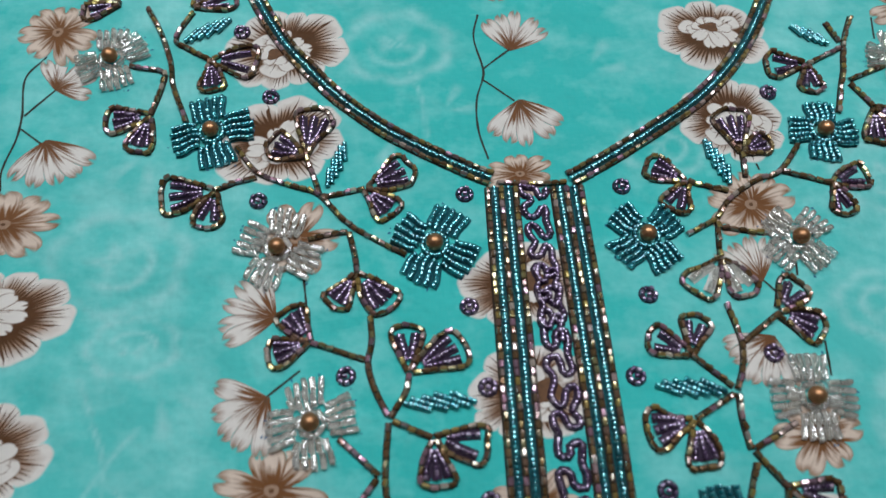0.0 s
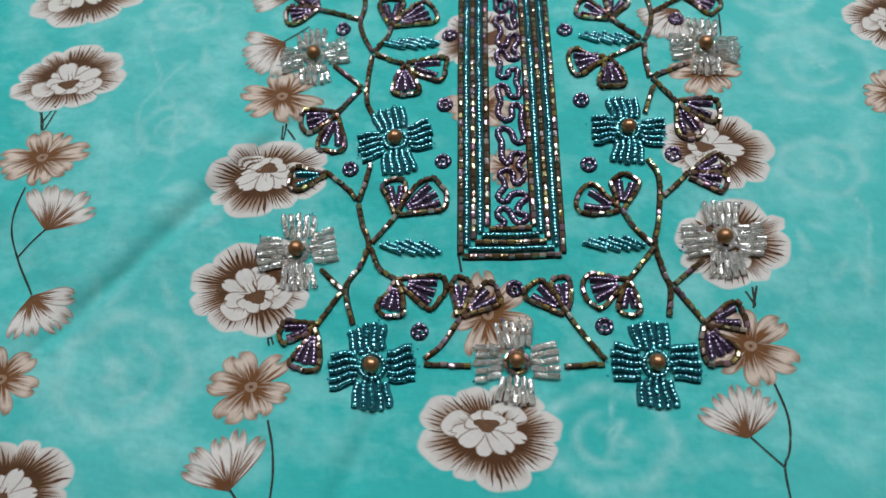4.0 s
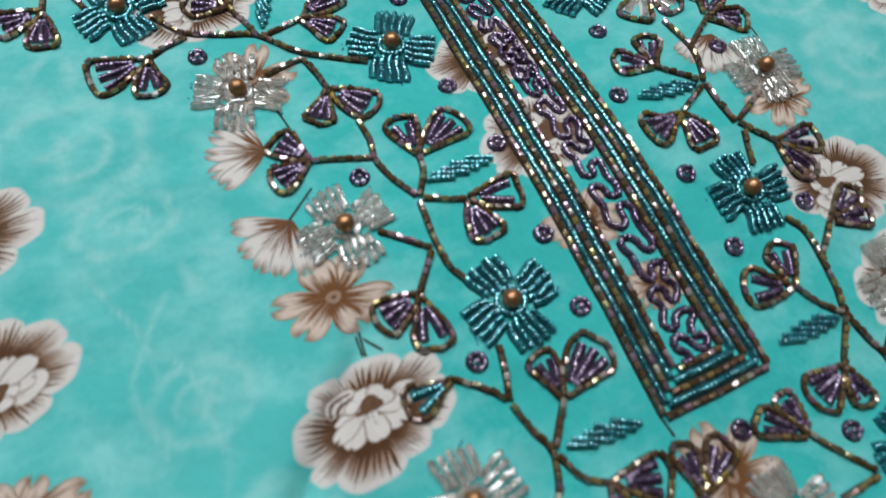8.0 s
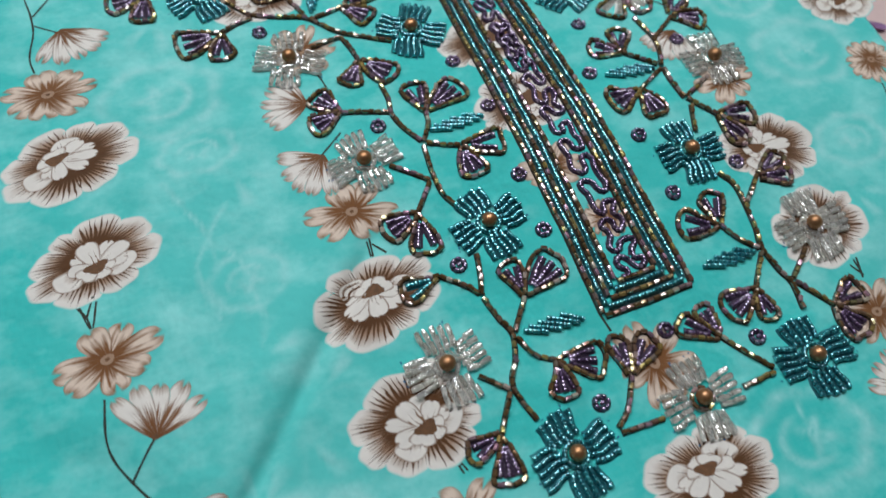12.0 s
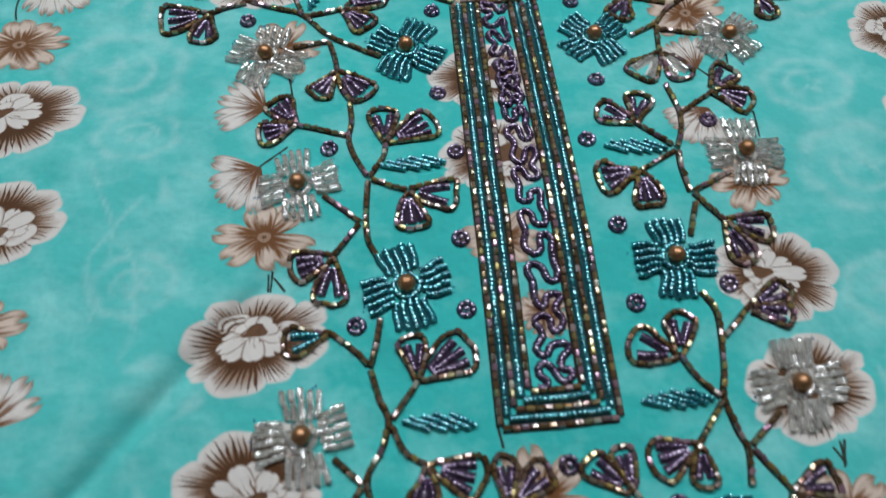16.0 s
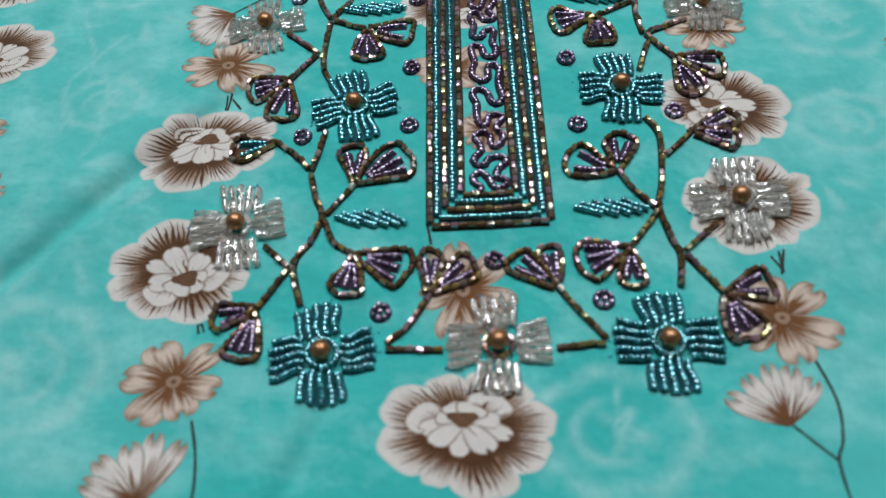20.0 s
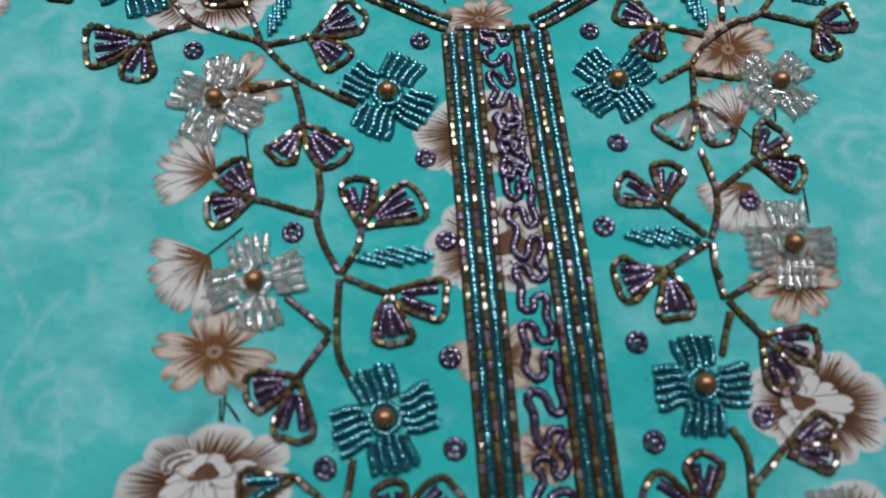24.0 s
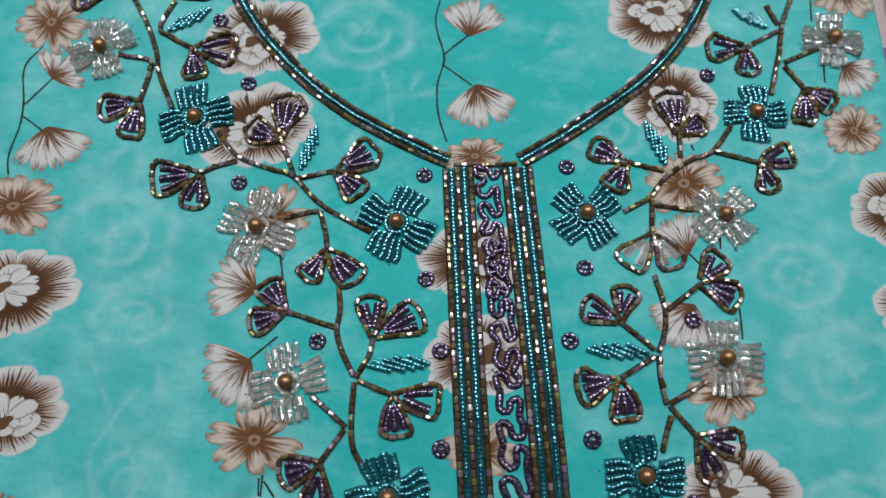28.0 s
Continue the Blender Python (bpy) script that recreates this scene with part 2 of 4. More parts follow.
def stroke_material(name, pale, brown, count, short, long, wide, wash, ground, soft=0.0, solid=0.0):
    """Ink of a petal drawn with a pen: count tapering strokes run out from its foot over a soft brown wash."""
    m, nodes, links, b = material(name)
    uv = nodes.new("ShaderNodeUVMap")
    uv.uv_map = "UVMap"
    sep = nodes.new("ShaderNodeSeparateXYZ")
    links.new(uv.outputs[0], sep.inputs[0])
    u, v = sep.outputs[0], sep.outputs[1]
    rand = nodes.new("ShaderNodeObjectInfo").outputs["Random"]
    add = nodes.new("ShaderNodeVectorMath")
    shift = nodes.new("ShaderNodeCombineXYZ")
    links.new(math_node(nodes, links, "MULTIPLY", rand, 40.0), shift.inputs[0])
    links.new(uv.outputs[0], add.inputs[0])
    links.new(shift.outputs[0], add.inputs[1])
    sway = noise_tex(nodes, links, 1.0, 2, 0.5, mapping(nodes, links, add.outputs[0], (4.0, 1.6, 1)))
    blot = noise_tex(nodes, links, 1.0, 2, 0.5, mapping(nodes, links, add.outputs[0], (3.0, 2.2, 1)))
    x = math_node(nodes, links, "MULTIPLY_ADD", u, count, math_node(nodes, links, "MULTIPLY", sway, 1.8))
    cell = nodes.new("ShaderNodeTexWhiteNoise")
    cell.noise_dimensions = "1D"
    links.new(math_node(nodes, links, "MULTIPLY_ADD", rand, 91.0, math_node(nodes, links, "FLOOR", x)), cell.inputs["W"])
    off = math_node(nodes, links, "ABSOLUTE", math_node(nodes, links, "SUBTRACT", math_node(nodes, links, "FRACT", x), 0.5))
    reach = math_node(nodes, links, "MULTIPLY_ADD", cell.outputs["Value"], long - short, short)
    taper = math_node(nodes, links, "DIVIDE", math_node(nodes, links, "SUBTRACT", reach, v), reach)
    stroke = math_node(nodes, links, "MULTIPLY", math_node(nodes, links, "SUBTRACT", math_node(nodes, links, "MULTIPLY", taper, wide), off), 13.0, clamp=True)
    haze = math_node(nodes, links, "MULTIPLY_ADD", math_node(nodes, links, "SUBTRACT", math_node(nodes, links, "MULTIPLY_ADD", blot, 0.4, wash - 0.2), v), 3.2, 0.0, clamp=True)
    base = math_node(nodes, links, "MULTIPLY", math_node(nodes, links, "SUBTRACT", math_node(nodes, links, "MULTIPLY_ADD", sway, 0.2, solid - 0.1), v), 6.0, clamp=True)
    paler = mixed(nodes, links, blot, pale, tuple(c * 0.84 for c in pale))
    inked = mixed(nodes, links, math_node(nodes, links, "MULTIPLY", haze, 0.80), paler, (0.27, 0.115, 0.036))
    inked = mixed(nodes, links, math_node(nodes, links, "MAXIMUM", stroke, base), inked, mixed(nodes, links, blot, tuple(c * 0.7 for c in brown), tuple(c * 1.25 for c in brown)))
    bleed = math_node(nodes, links, "MULTIPLY", math_node(nodes, links, "SUBTRACT", 1.0, v), 20.0, clamp=True)
    if soft:
        side = math_node(nodes, links, "ABSOLUTE", math_node(nodes, links, "MULTIPLY_ADD", u, 2.0, -1.0))
        bleed = math_node(nodes, links, "MULTIPLY", bleed, math_node(nodes, links, "MAXIMUM", math_node(nodes, links, "MULTIPLY", math_node(nodes, links, "SUBTRACT", 1.0, side), soft, clamp=True),
                          math_node(nodes, links, "MULTIPLY", math_node(nodes, links, "SUBTRACT", 0.36, v), 5.0, clamp=True)))
    pos = nodes.new("ShaderNodeTexCoord").outputs["Object"]
    h = cotton(nodes, links, b, pos)
    links.new(mixed(nodes, links, bleed, ground(nodes, links, pos, h), inked), b.inputs["Base Color"])
    return m


INK_OUTER = stroke_material("printed_outer_petal", PALE, BROWN, 9.0, 0.78, 1.04, 0.84, 0.86, dyed, solid=0.58)
INK_LAYER = stroke_material("printed_folded_petal", PALE, BROWN, 6.0, 0.6, 0.95, 0.5, 0.7, lambda nodes, links, pos, h: inner_ground(nodes, links), soft=4.0, solid=0.40)
INK_INNER = stroke_material("printed_inner_petal", PALE, (0.20, 0.09, 0.03), 3.0, 0.35, 0.80, 0.24, 0.22, lambda nodes, links, pos, h: inner_ground(nodes, links), soft=4.5, solid=0.05)
INK_MID = print_material("printed_blush_petal", (0.79, 0.64, 0.53), (0.12, 0.045, 0.012), 0.68, 1.4, 8.0, 1.0, 0.76, 2.6)
INK_HALF = print_material("printed_fan_petal", PALE, (0.11, 0.04, 0.011), 0.55, 1.5, 9.0, 1.0, 0.76, 3.4)
INK_CORE = plain("printed_brown_heart", (0.23, 0.10, 0.036), 0.75, vary=0.75, scale=650)
INK_EYE = plain("printed_pale_eye", (0.45, 0.28, 0.18), 0.75, vary=0.4, scale=900)
INK_STEM = plain("printed_dark_stem", (0.030, 0.040, 0.026), 0.75, vary=0.5, scale=700)


TEAL = bead_material("teal_lined_glass", [(0.0, (0.004, 0.36, 0.46)), (0.6, (0.014, 0.55, 0.66)), (1.0, (0.08, 0.80, 0.88))], 0.30, 0.9, coat=1.0, gloss=0.20, ior=2.4)
# palest purple and the gold, pink and pale bronze tones also stand for glints
PURPLE = bead_material("purple_lustre_glass", [(0.0, (0.11, 0.05, 0.15)), (0.6, (0.27, 0.16, 0.35)), (1.0, (0.62, 0.48, 0.70))], 0.32, 0.85, coat=1.0, gloss=0.16, ior=2.1)
BRONZE = bead_material("bronze_iris_glass", [(0.0, (0.16, 0.09, 0.036)), (0.40, (0.26, 0.155, 0.068)), (0.56, (0.29, 0.16, 0.125)), (0.66, (0.50, 0.34, 0.10)), (0.76, (0.30, 0.27, 0.14)), (0.84, (0.30, 0.19, 0.25)), (0.91, (0.52, 0.29, 0.36)), (1.0, (0.86, 0.78, 0.60))], 0.22, 0.42, coat=0.6, film=240.0, gloss=0.09, ior=1.8, veil=0.35)
SILVER = bead_material("silver_lined_clear_glass", [(0.0, (0.90, 0.87, 0.80)), (0.5, (0.98, 0.96, 0.91)), (1.0, (1.0, 0.99, 0.96))], 0.06, 0.0, coat=1.0, trans=0.82, gloss=0.05, ior=2.3, veil=0.05, ripple=0.55)
TRACE = plain("blue_tracing_ink", (0.015, 0.16, 0.34), 0.8, vary=0.4, scale=1500)
COPPER = plain("copper_pearl", (0.56, 0.28, 0.13), 0.34, 0.75, 0.4, 900, coat=0.3)
THREAD_TEAL = plain("dark_teal_thread", (0.002, 0.135, 0.165), 0.7, scale=2500)
# dark enough to stand for the shade round the bronze beads too
THREAD_AND_SHADE = plain("dark_brown_thread_and_shade", (0.032, 0.021, 0.012), 0.7, scale=2500)
THREAD_PURPLE = plain("dark_purple_thread", (0.040, 0.020, 0.052), 0.7, scale=2500)
THREAD_GREY = plain("grey_thread", (0.84, 0.84, 0.79), 0.7, scale=2500)


# ---- shapes ----
def rise(x, y):
    """Height of the cloth over the plan, in millimetres: a soft swell, a long diagonal fold and slack waves."""
    z = 6.2 * math.exp(-((x - 12) ** 2 / (2 * 75 ** 2) + (y + 62) ** 2 / (2 * 42 ** 2)))
    z -= 3.0 / (1 + math.exp(max(-40, min(40, (y + 155) / 12))))
    calm = 1 / (1 + math.exp(max(-30, min(30, -(abs(x - 2) - 112) / 9))))
    for ax, ay, bx, by, amp, wide in FOLDS:
        dx, dy = bx - ax, by - ay
        n = math.hypot(dx, dy)
        s = ((x - ax) * dx + (y - ay) * dy) / n
        d = (-(x - ax) * dy + (y - ay) * dx) / n
        fade = 1 / (1 + math.exp(max(-30, min(30, -s / 12)))) / (1 + math.exp(max(-30, min(30, (s - n) / 12))))
        z += amp * math.exp(-(d / wide) ** 2) * fade
    p = Vector((x * 0.018, y * 0.018, 3.1))
    z += (0.35 + 0.9 * calm) * noise.noise(p) + 0.88 * noise.noise(p * 3.1) + 0.18 * noise.noise(p * 7.3)
    return z


FOLDS = ((-160, -174, -84, -91, -2.8, 3.4), (-172, -172, -92, -84, 3.4, 12), (-55, -228, -40, -186, -3.0, 4.0), (-68, -236, -54, -192, 2.6, 10), (-205, -118, -150, -168, -2.2, 8), (-216, 24, -120, 20.5, -0.35, 2.4), (-163, 5, -137, -70, -0.3, 2.4))


def at(x, y, lift=0.0):
    """A place on the cloth, in metres."""
    return Vector((x * MM, y * MM, (rise(x, y) + lift) * MM))


def mesh_of(name, bm, mat, smooth=False):
    me = bpy.data.meshes.new(name)
    bm.to_mesh(me)
    bm.free()
    if mat:
        me.materials.append(mat)
    if smooth:
        me.polygons.foreach_set("use_smooth", [True] * len(me.polygons))
    return me


def part(name, bm, mat, parent, label="", smooth=False):
    ob = new(name, mesh_of(name, bm, mat, smooth))
    ob.parent = parent
    if label:
        tagged(ob, label=label)
    return ob


def thing(name, x, y, label, category, group=""):
    """An Empty on the cloth that carries the parts of one piece of beadwork."""
    ob = new(name)
    ob.empty_display_size = 0.004
    ob.location = at(x, y)
    return tagged(ob, label=label, category=category, group=group)


def box(bm, lo, hi, bevel=0.0):
    m = Matrix.Translation((Vector(lo) + Vector(hi)) / 2) @ Matrix.Diagonal((*(Vector(hi) - Vector(lo)), 1))
    g = bmesh.ops.create_cube(bm, size=1, matrix=m)
    if bevel:
        edges = {e for v in g["verts"] for e in v.link_edges}
        bmesh.ops.bevel(bm, geom=list(edges), offset=bevel, segments=2, affect="EDGES")


def lathe(profile, sides, mat, name, smooth):
    """A bead turned round the x axis from (x, radius) steps."""
    bm = bmesh.new()
    rings = []
    for x, r in profile:
        rings.append([bm.verts.new((x, r * math.cos(2 * math.pi * k / sides), r * math.sin(2 * math.pi * k / sides))) for k in range(sides)])
    for a, b in zip(rings, rings[1:]):
        for k in range(sides):
            bm.faces.new((a[k], a[(k + 1) % sides], b[(k + 1) % sides], b[k]))
    bm.faces.new(rings[0][::-1])
    bm.faces.new(rings[-1])
    bmesh.ops.recalc_face_normals(bm, faces=bm.faces)
    return mesh_of(name, bm, mat, smooth)


TUBE = [(-0.5, 0.33), (-0.43, 0.47), (-0.2, 0.5), (0.2, 0.5), (0.43, 0.47), (0.5, 0.33)]
SEED = [(-0.5, 0.33), (-0.47, 0.43), (-0.40, 0.485), (-0.34, 0.497), (0.34, 0.5), (0.40, 0.485), (0.47, 0.43), (0.5, 0.33)]
BEADS = {
    "teal": lathe(SEED, 8, TEAL, "bead", True),
    "purple": lathe(SEED, 8, PURPLE, "bead", True),
    "bronze": lathe(TUBE, 6, BRONZE, "bead", False),
    "silver": lathe(TUBE, 8, SILVER, "bead", False),
}
SIZE = {"teal": (1.42, 1.72), "purple": (1.42, 1.52), "bronze": (2.65, 1.74), "silver": (4.0, 2.0)}   # length, thickness in mm
THREADS = {"teal": THREAD_TEAL, "purple": THREAD_PURPLE, "bronze": THREAD_AND_SHADE, "silver": THREAD_GREY}
rng = random.Random(7)


def curve(points, step=0.25):
    """A smooth line through plan points, as closely spaced (x, y)."""
    pts = [Vector(p) for p in points]
    if len(pts) == 2:
        pts.insert(1, (pts[0] + pts[1]) / 2)
    pts = [2 * pts[0] - pts[1], *pts, 2 * pts[-1] - pts[-2]]
    out = []
    for a, b, c, d in zip(pts, pts[1:], pts[2:], pts[3:]):
        n = max(2, int((c - b).length / step))
        for k in range(n):
            t = k / n
            out.append(0.5 * (2 * b + (c - a) * t + (2 * a - 5 * b + 4 * c - d) * t * t + (3 * b - a - 3 * c + d) * t ** 3))
    out.append(pts[-2])
    return out


def lengths(line):
    run = [0.0]
    for a, b in zip(line, line[1:]):
        run.append(run[-1] + (b - a).length)
    return run


def along(line, run, s):
    k = min(max(int(np.searchsorted(run, s)), 1), len(run) - 1)
    f = (s - run[k - 1]) / max(run[k] - run[k - 1], 1e-6)
    return line[k - 1].lerp(line[k], f)


def strip(bm, line, origin, wide, lift):
    """A low thread under a row of beads, round-backed; set wide, it paints shade beside them."""
    keep = line[:: max(1, int(len(line) / max(2, lengths(line)[-1] / 1.6)))]
    if (keep[-1] - line[-1]).length > 0.1:
        keep = keep + [line[-1]]
    rows = []
    for k, p in enumerate(keep):
        d = (keep[min(k + 1, len(keep) - 1)] - keep[max(k - 1, 0)])
        side = Vector((-d.y, d.x)).normalized() * wide / 2
        rows.append([bm.verts.new(at(p.x + side.x * f, p.y + side.y * f, lift * g) - origin) for f, g in ((1, 0.05), (0.6, 0.85), (-0.6, 0.85), (-1, 0.05))])
    for a, b in zip(rows, rows[1:]):
        for k in range(3):
            bm.faces.new((a[k], b[k], b[k + 1], a[k + 1]))


def string_beads(line, kind, parent, origin, lift=None, pitch=1.0, jitter=0.06, gap=0.0, name="bead", wobble=4.0):
    """Beads of one kind threaded along a plan line, each an object on the shared mesh."""
    run = lengths(line)
    long, thick = SIZE[kind]
    n = max(1, round(run[-1] / (long * pitch + gap)))
    step = run[-1] / n
    lift = thick * 0.5 + 0.15 if lift is None else lift
    for k in range(n):
        s = (k + 0.5) * step
        p, a, b = along(line, run, s), along(line, run, s - step * 0.45), along(line, run, s + step * 0.45)
        p = p + Vector((rng.gauss(0, jitter), rng.gauss(0, jitter)))
        d = at(b.x, b.y) - at(a.x, a.y)
        q = d.to_track_quat("X", "Z") @ Euler((rng.uniform(0, 6.3), radians(rng.gauss(0, wobble)), radians(rng.gauss(0, wobble)))).to_quaternion()
        ob = new(name, BEADS[kind])
        ob.parent = parent
        fit_long = min(step * (0.94 if kind == "bronze" else 0.97), long * 1.12) * rng.uniform(0.94, 1.0)
        t = thick * rng.uniform(0.93, 1.05)
        ob.matrix_basis = Matrix.LocRotScale(at(p.x, p.y, lift + rng.gauss(0, 0.06)) - origin, q, Vector((fit_long * MM, t * MM, t * MM)))


def row(name, points, kind, parent, origin, wide=None, closed_step=0.25, thread=True, label="", **more):
    """One threaded row: the thread is the part, its beads hang under it."""
    line = curve(points, closed_step)
    bm = bmesh.new()
    strip(bm, line, origin, wide or SIZE[kind][1] * 0.9, SIZE[kind][1] * 0.42)
    ob = part(name, bm, THREADS[kind], parent, label)
    string_beads(line, kind, ob, origin, **more)
    return ob


# ---- the room ----
def slab(name, lo, hi, mat, label):
    bm = bmesh.new()
    box(bm, lo, hi)
    return tagged(new(name, mesh_of(name, bm, mat)), label=label, category="room", kind="structure")


# walls and ceiling are added out of view; dark grey keeps bounced light low
WALLPAINT = plain("wall_paint", (0.22, 0.215, 0.205), 0.8, vary=0.06, scale=8)
TILE = plain("floor_stone", (0.45, 0.43, 0.40), 0.4, vary=0.2, scale=5)
WOOD = plain("table_wood", (0.32, 0.20, 0.11), 0.5, vary=0.4, scale=12)
X0, X1, Y0, Y1 = -1.9, 2.1, -2.2, 2.0
slab("floor", (X0, Y0, FLOOR - 0.1), (X1, Y1, FLOOR), TILE, "pale stone floor of the shop room")
slab("ceiling", (X0, Y0, CEIL), (X1, Y1, CEIL + 0.1), WALLPAINT, "added grey ceiling out of view over the table")
slab("wall_north", (X0 - 0.1, Y1, FLOOR), (X1 + 0.1, Y1 + 0.1, CEIL), WALLPAINT, "added grey wall out of view")
slab("wall_south", (X0 - 0.1, Y0 - 0.1, FLOOR), (X1 + 0.1, Y0, CEIL), WALLPAINT, "added grey wall out of view")
slab("wall_west", (X0 - 0.1, Y0, FLOOR), (X0, Y1, CEIL), WALLPAINT, "added grey wall out of view")
slab("wall_east", (X1, Y0, FLOOR), (X1 + 0.1, Y1, CEIL), WALLPAINT, "added grey wall out of view")
LAMP_WHITE = plain("lamp_enamel", (0.8, 0.8, 0.8), 0.4, vary=0.03, scale=20)
GLOW, glow_nodes, glow_links, glow_b = material("lit_diffuser")
glow_b.inputs["Emission Color"].default_value, glow_b.inputs["Emission Strength"].default_value = (0.93, 0.965, 1.0, 1), 3.0
for lx, ly in LAMPS:
    lamp = tagged(new("ceiling_light"), label="white ceiling light with a lit diffuser panel", category="lamp", group="ceiling lights")
    lamp.location = (lx, ly, CEIL)
    bm = bmesh.new()
    box(bm, (-0.33, -0.33, -0.03), (0.33, 0.33, 0.0), 0.006)
    part("frame", bm, LAMP_WHITE, lamp)
    bm = bmesh.new()
    box(bm, (-0.31, -0.31, -0.033), (0.31, 0.31, -0.0302))
    part("diffuser", bm, GLOW, lamp, "lit white diffuser")

table = tagged(new("table"), label="plain wooden display table under the cloth", category="table")
table.location = (0, 0, TABLE)
bm = bmesh.new()
box(bm, (-0.65, -0.85, -0.030), (0.65, 0.6, 0), 0.004)
part("tabletop", bm, WOOD, table)
for lx, ly in ((-0.6, -0.8), (0.6, -0.8), (-0.6, 0.55), (0.6, 0.55)):
    bm = bmesh.new()
    box(bm, (lx - 0.03, ly - 0.03, FLOOR - TABLE), (lx + 0.03, ly + 0.03, -0.030), 0.004)
    part("leg", bm, WOOD, table)

# ---- the cloths ----
def cloth(name, corners, mat, label, category, cell, lift, thick):
    """A sheet between two long edges: corners are (x, y) of the left edge's ends and of the right edge's ends."""
    (ax, ay), (bx, by), (cx, cy), (dx, dy) = corners
    n, m = int(math.hypot(cx - ax, cy - ay) / cell), int(math.hypot(bx - ax, by - ay) / cell)
    bm = bmesh.new()
    grid = []
    for j in range(m + 1):
        f = j / m
        line = []
        for i in range(n + 1):
            g = i / n
            x = (ax + (bx - ax) * f) * (1 - g) + (cx + (dx - cx) * f) * g
            y = (ay + (by - ay) * f) * (1 - g) + (cy + (dy - cy) * f) * g
            line.append(bm.verts.new(at(x, y, lift) if lift is not None else Vector((x * MM, y * MM, TABLE + 0.0022 + 0.0012 * noise.noise(Vector((x, y, 0)) * 0.02)))))
        grid.append(line)
    for a, b in zip(grid, grid[1:]):
        for k in range(n):
            bm.faces.new((a[k], a[k + 1], b[k + 1], b[k]))
    edge = bmesh.ops.extrude_edge_only(bm, edges=[e for e in bm.edges if e.is_boundary])
    for v in edge["geom"]:
        if isinstance(v, bmesh.types.BMVert):
            v.co.z -= thick * MM
    bmesh.ops.recalc_face_normals(bm, faces=bm.faces)
    return tagged(new(name, mesh_of(name, bm, mat, True)), label=label, category=category)


fabric = cloth("kameez_fabric", ((-211, -330), (-219, 240), (157, -330), (161, 240)), FABRIC,
               "turquoise printed cotton kameez front with beadwork neckline, spread on the table", "fabric", 1.3, 0.0, 0.6)


def pale_print(x, y):
    """Strength of the faint background print over the plan: whole flowers, side-on sprays and thin stems."""
    ink = np.zeros_like(x)
    for k, (cx, cy, rx, ry) in enumerate(((-129.5, -183, 25, 22), (-139, -1, 25, 20), (-46, 81, 22, 17), (119, -63, 25, 19), (31, -204, 23, 18),
                                          (109, -27, 18, 13), (-127, -88, 15, 12), (-131, -30, 16, 11), (113, -108, 17, 13), (47, 34, 17, 12), (122, 20, 20, 15))):
        u, v = (x - cx) / rx, (y - cy) / ry
        r, a = np.hypot(u, v), np.arctan2(v, u) + 0.7 * k
        rim = np.exp(-((r - 0.80 - 0.10 * np.abs(np.cos(3.5 * a))) / 0.12) ** 2) * (0.35 + 0.65 * np.abs(np.cos(3.5 * a)) ** 0.6)
        bowl = np.exp(-((r - 0.45) / 0.07) ** 2) * np.clip(np.cos(a) * 1.6 + 0.5, 0, 1)
        heart = np.exp(-((r - 0.16 - 0.10 * np.cos(5 * a)) / 0.13) ** 2) * np.clip(0.8 - np.cos(a), 0, 1)
        ink = np.maximum(ink, np.maximum(rim, np.maximum(bowl, heart)))
    for k, (cx, cy, size, turn) in enumerate(((-124, -146, 18, -60), (-115, -134, 15, 40), (-131, -118, 17, 20), (-121, -43, 17, -70), (-143, -163, 15, 60), (-45, 46, 17, -100),
                                              (96, -24, 15, -20), (99, -128, 15, -50), (24, 68, 15, 30), (-133, 40, 17, -110), (-30, 52, 13, 40), (118, -140, 15, -90))):
        r = np.hypot(x - cx, y - cy) / size
        a = (np.arctan2(y - cy, x - cx) - radians(turn) + math.pi) % (2 * math.pi) - math.pi
        petals = np.clip(np.cos(6.5 * a + 0.4 * k), 0, 1) ** 0.7 * np.exp(-(a / 0.85) ** 6)
        ink = np.maximum(ink, 0.85 * petals * np.exp(-((r - 0.62) / 0.34) ** 4))
    for points in (((-127, -56), (-136.7, -68), (-142.5, -80), (-139, -98)), ((-136, -70.8), (-128, -78), (-125, -104)), ((121, -118), (125.5, -128), (123, -140), (120, -156)),
                   ((-41, 69), (-37, 56.7), (-36, 42)), ((-146, -40), (-136, -65.6), (-135.5, -77)), ((33, -190), (30, -212))):
        near = np.full_like(x, 1e9)
        for p in curve(points, 1.5):
            near = np.minimum(near, (x - p.x) ** 2 + (y - p.y) ** 2)
        ink = np.maximum(ink, 0.9 * np.exp(-near / 0.9 ** 2))
    return ink


spots = np.empty(len(fabric.data.vertices) * 3)
fabric.data.vertices.foreach_get("co", spots)
fabric.data.attributes.new("pale_print", "FLOAT", "POINT").data.foreach_set("value", pale_print(spots[0::3] / MM, spots[1::3] / MM))


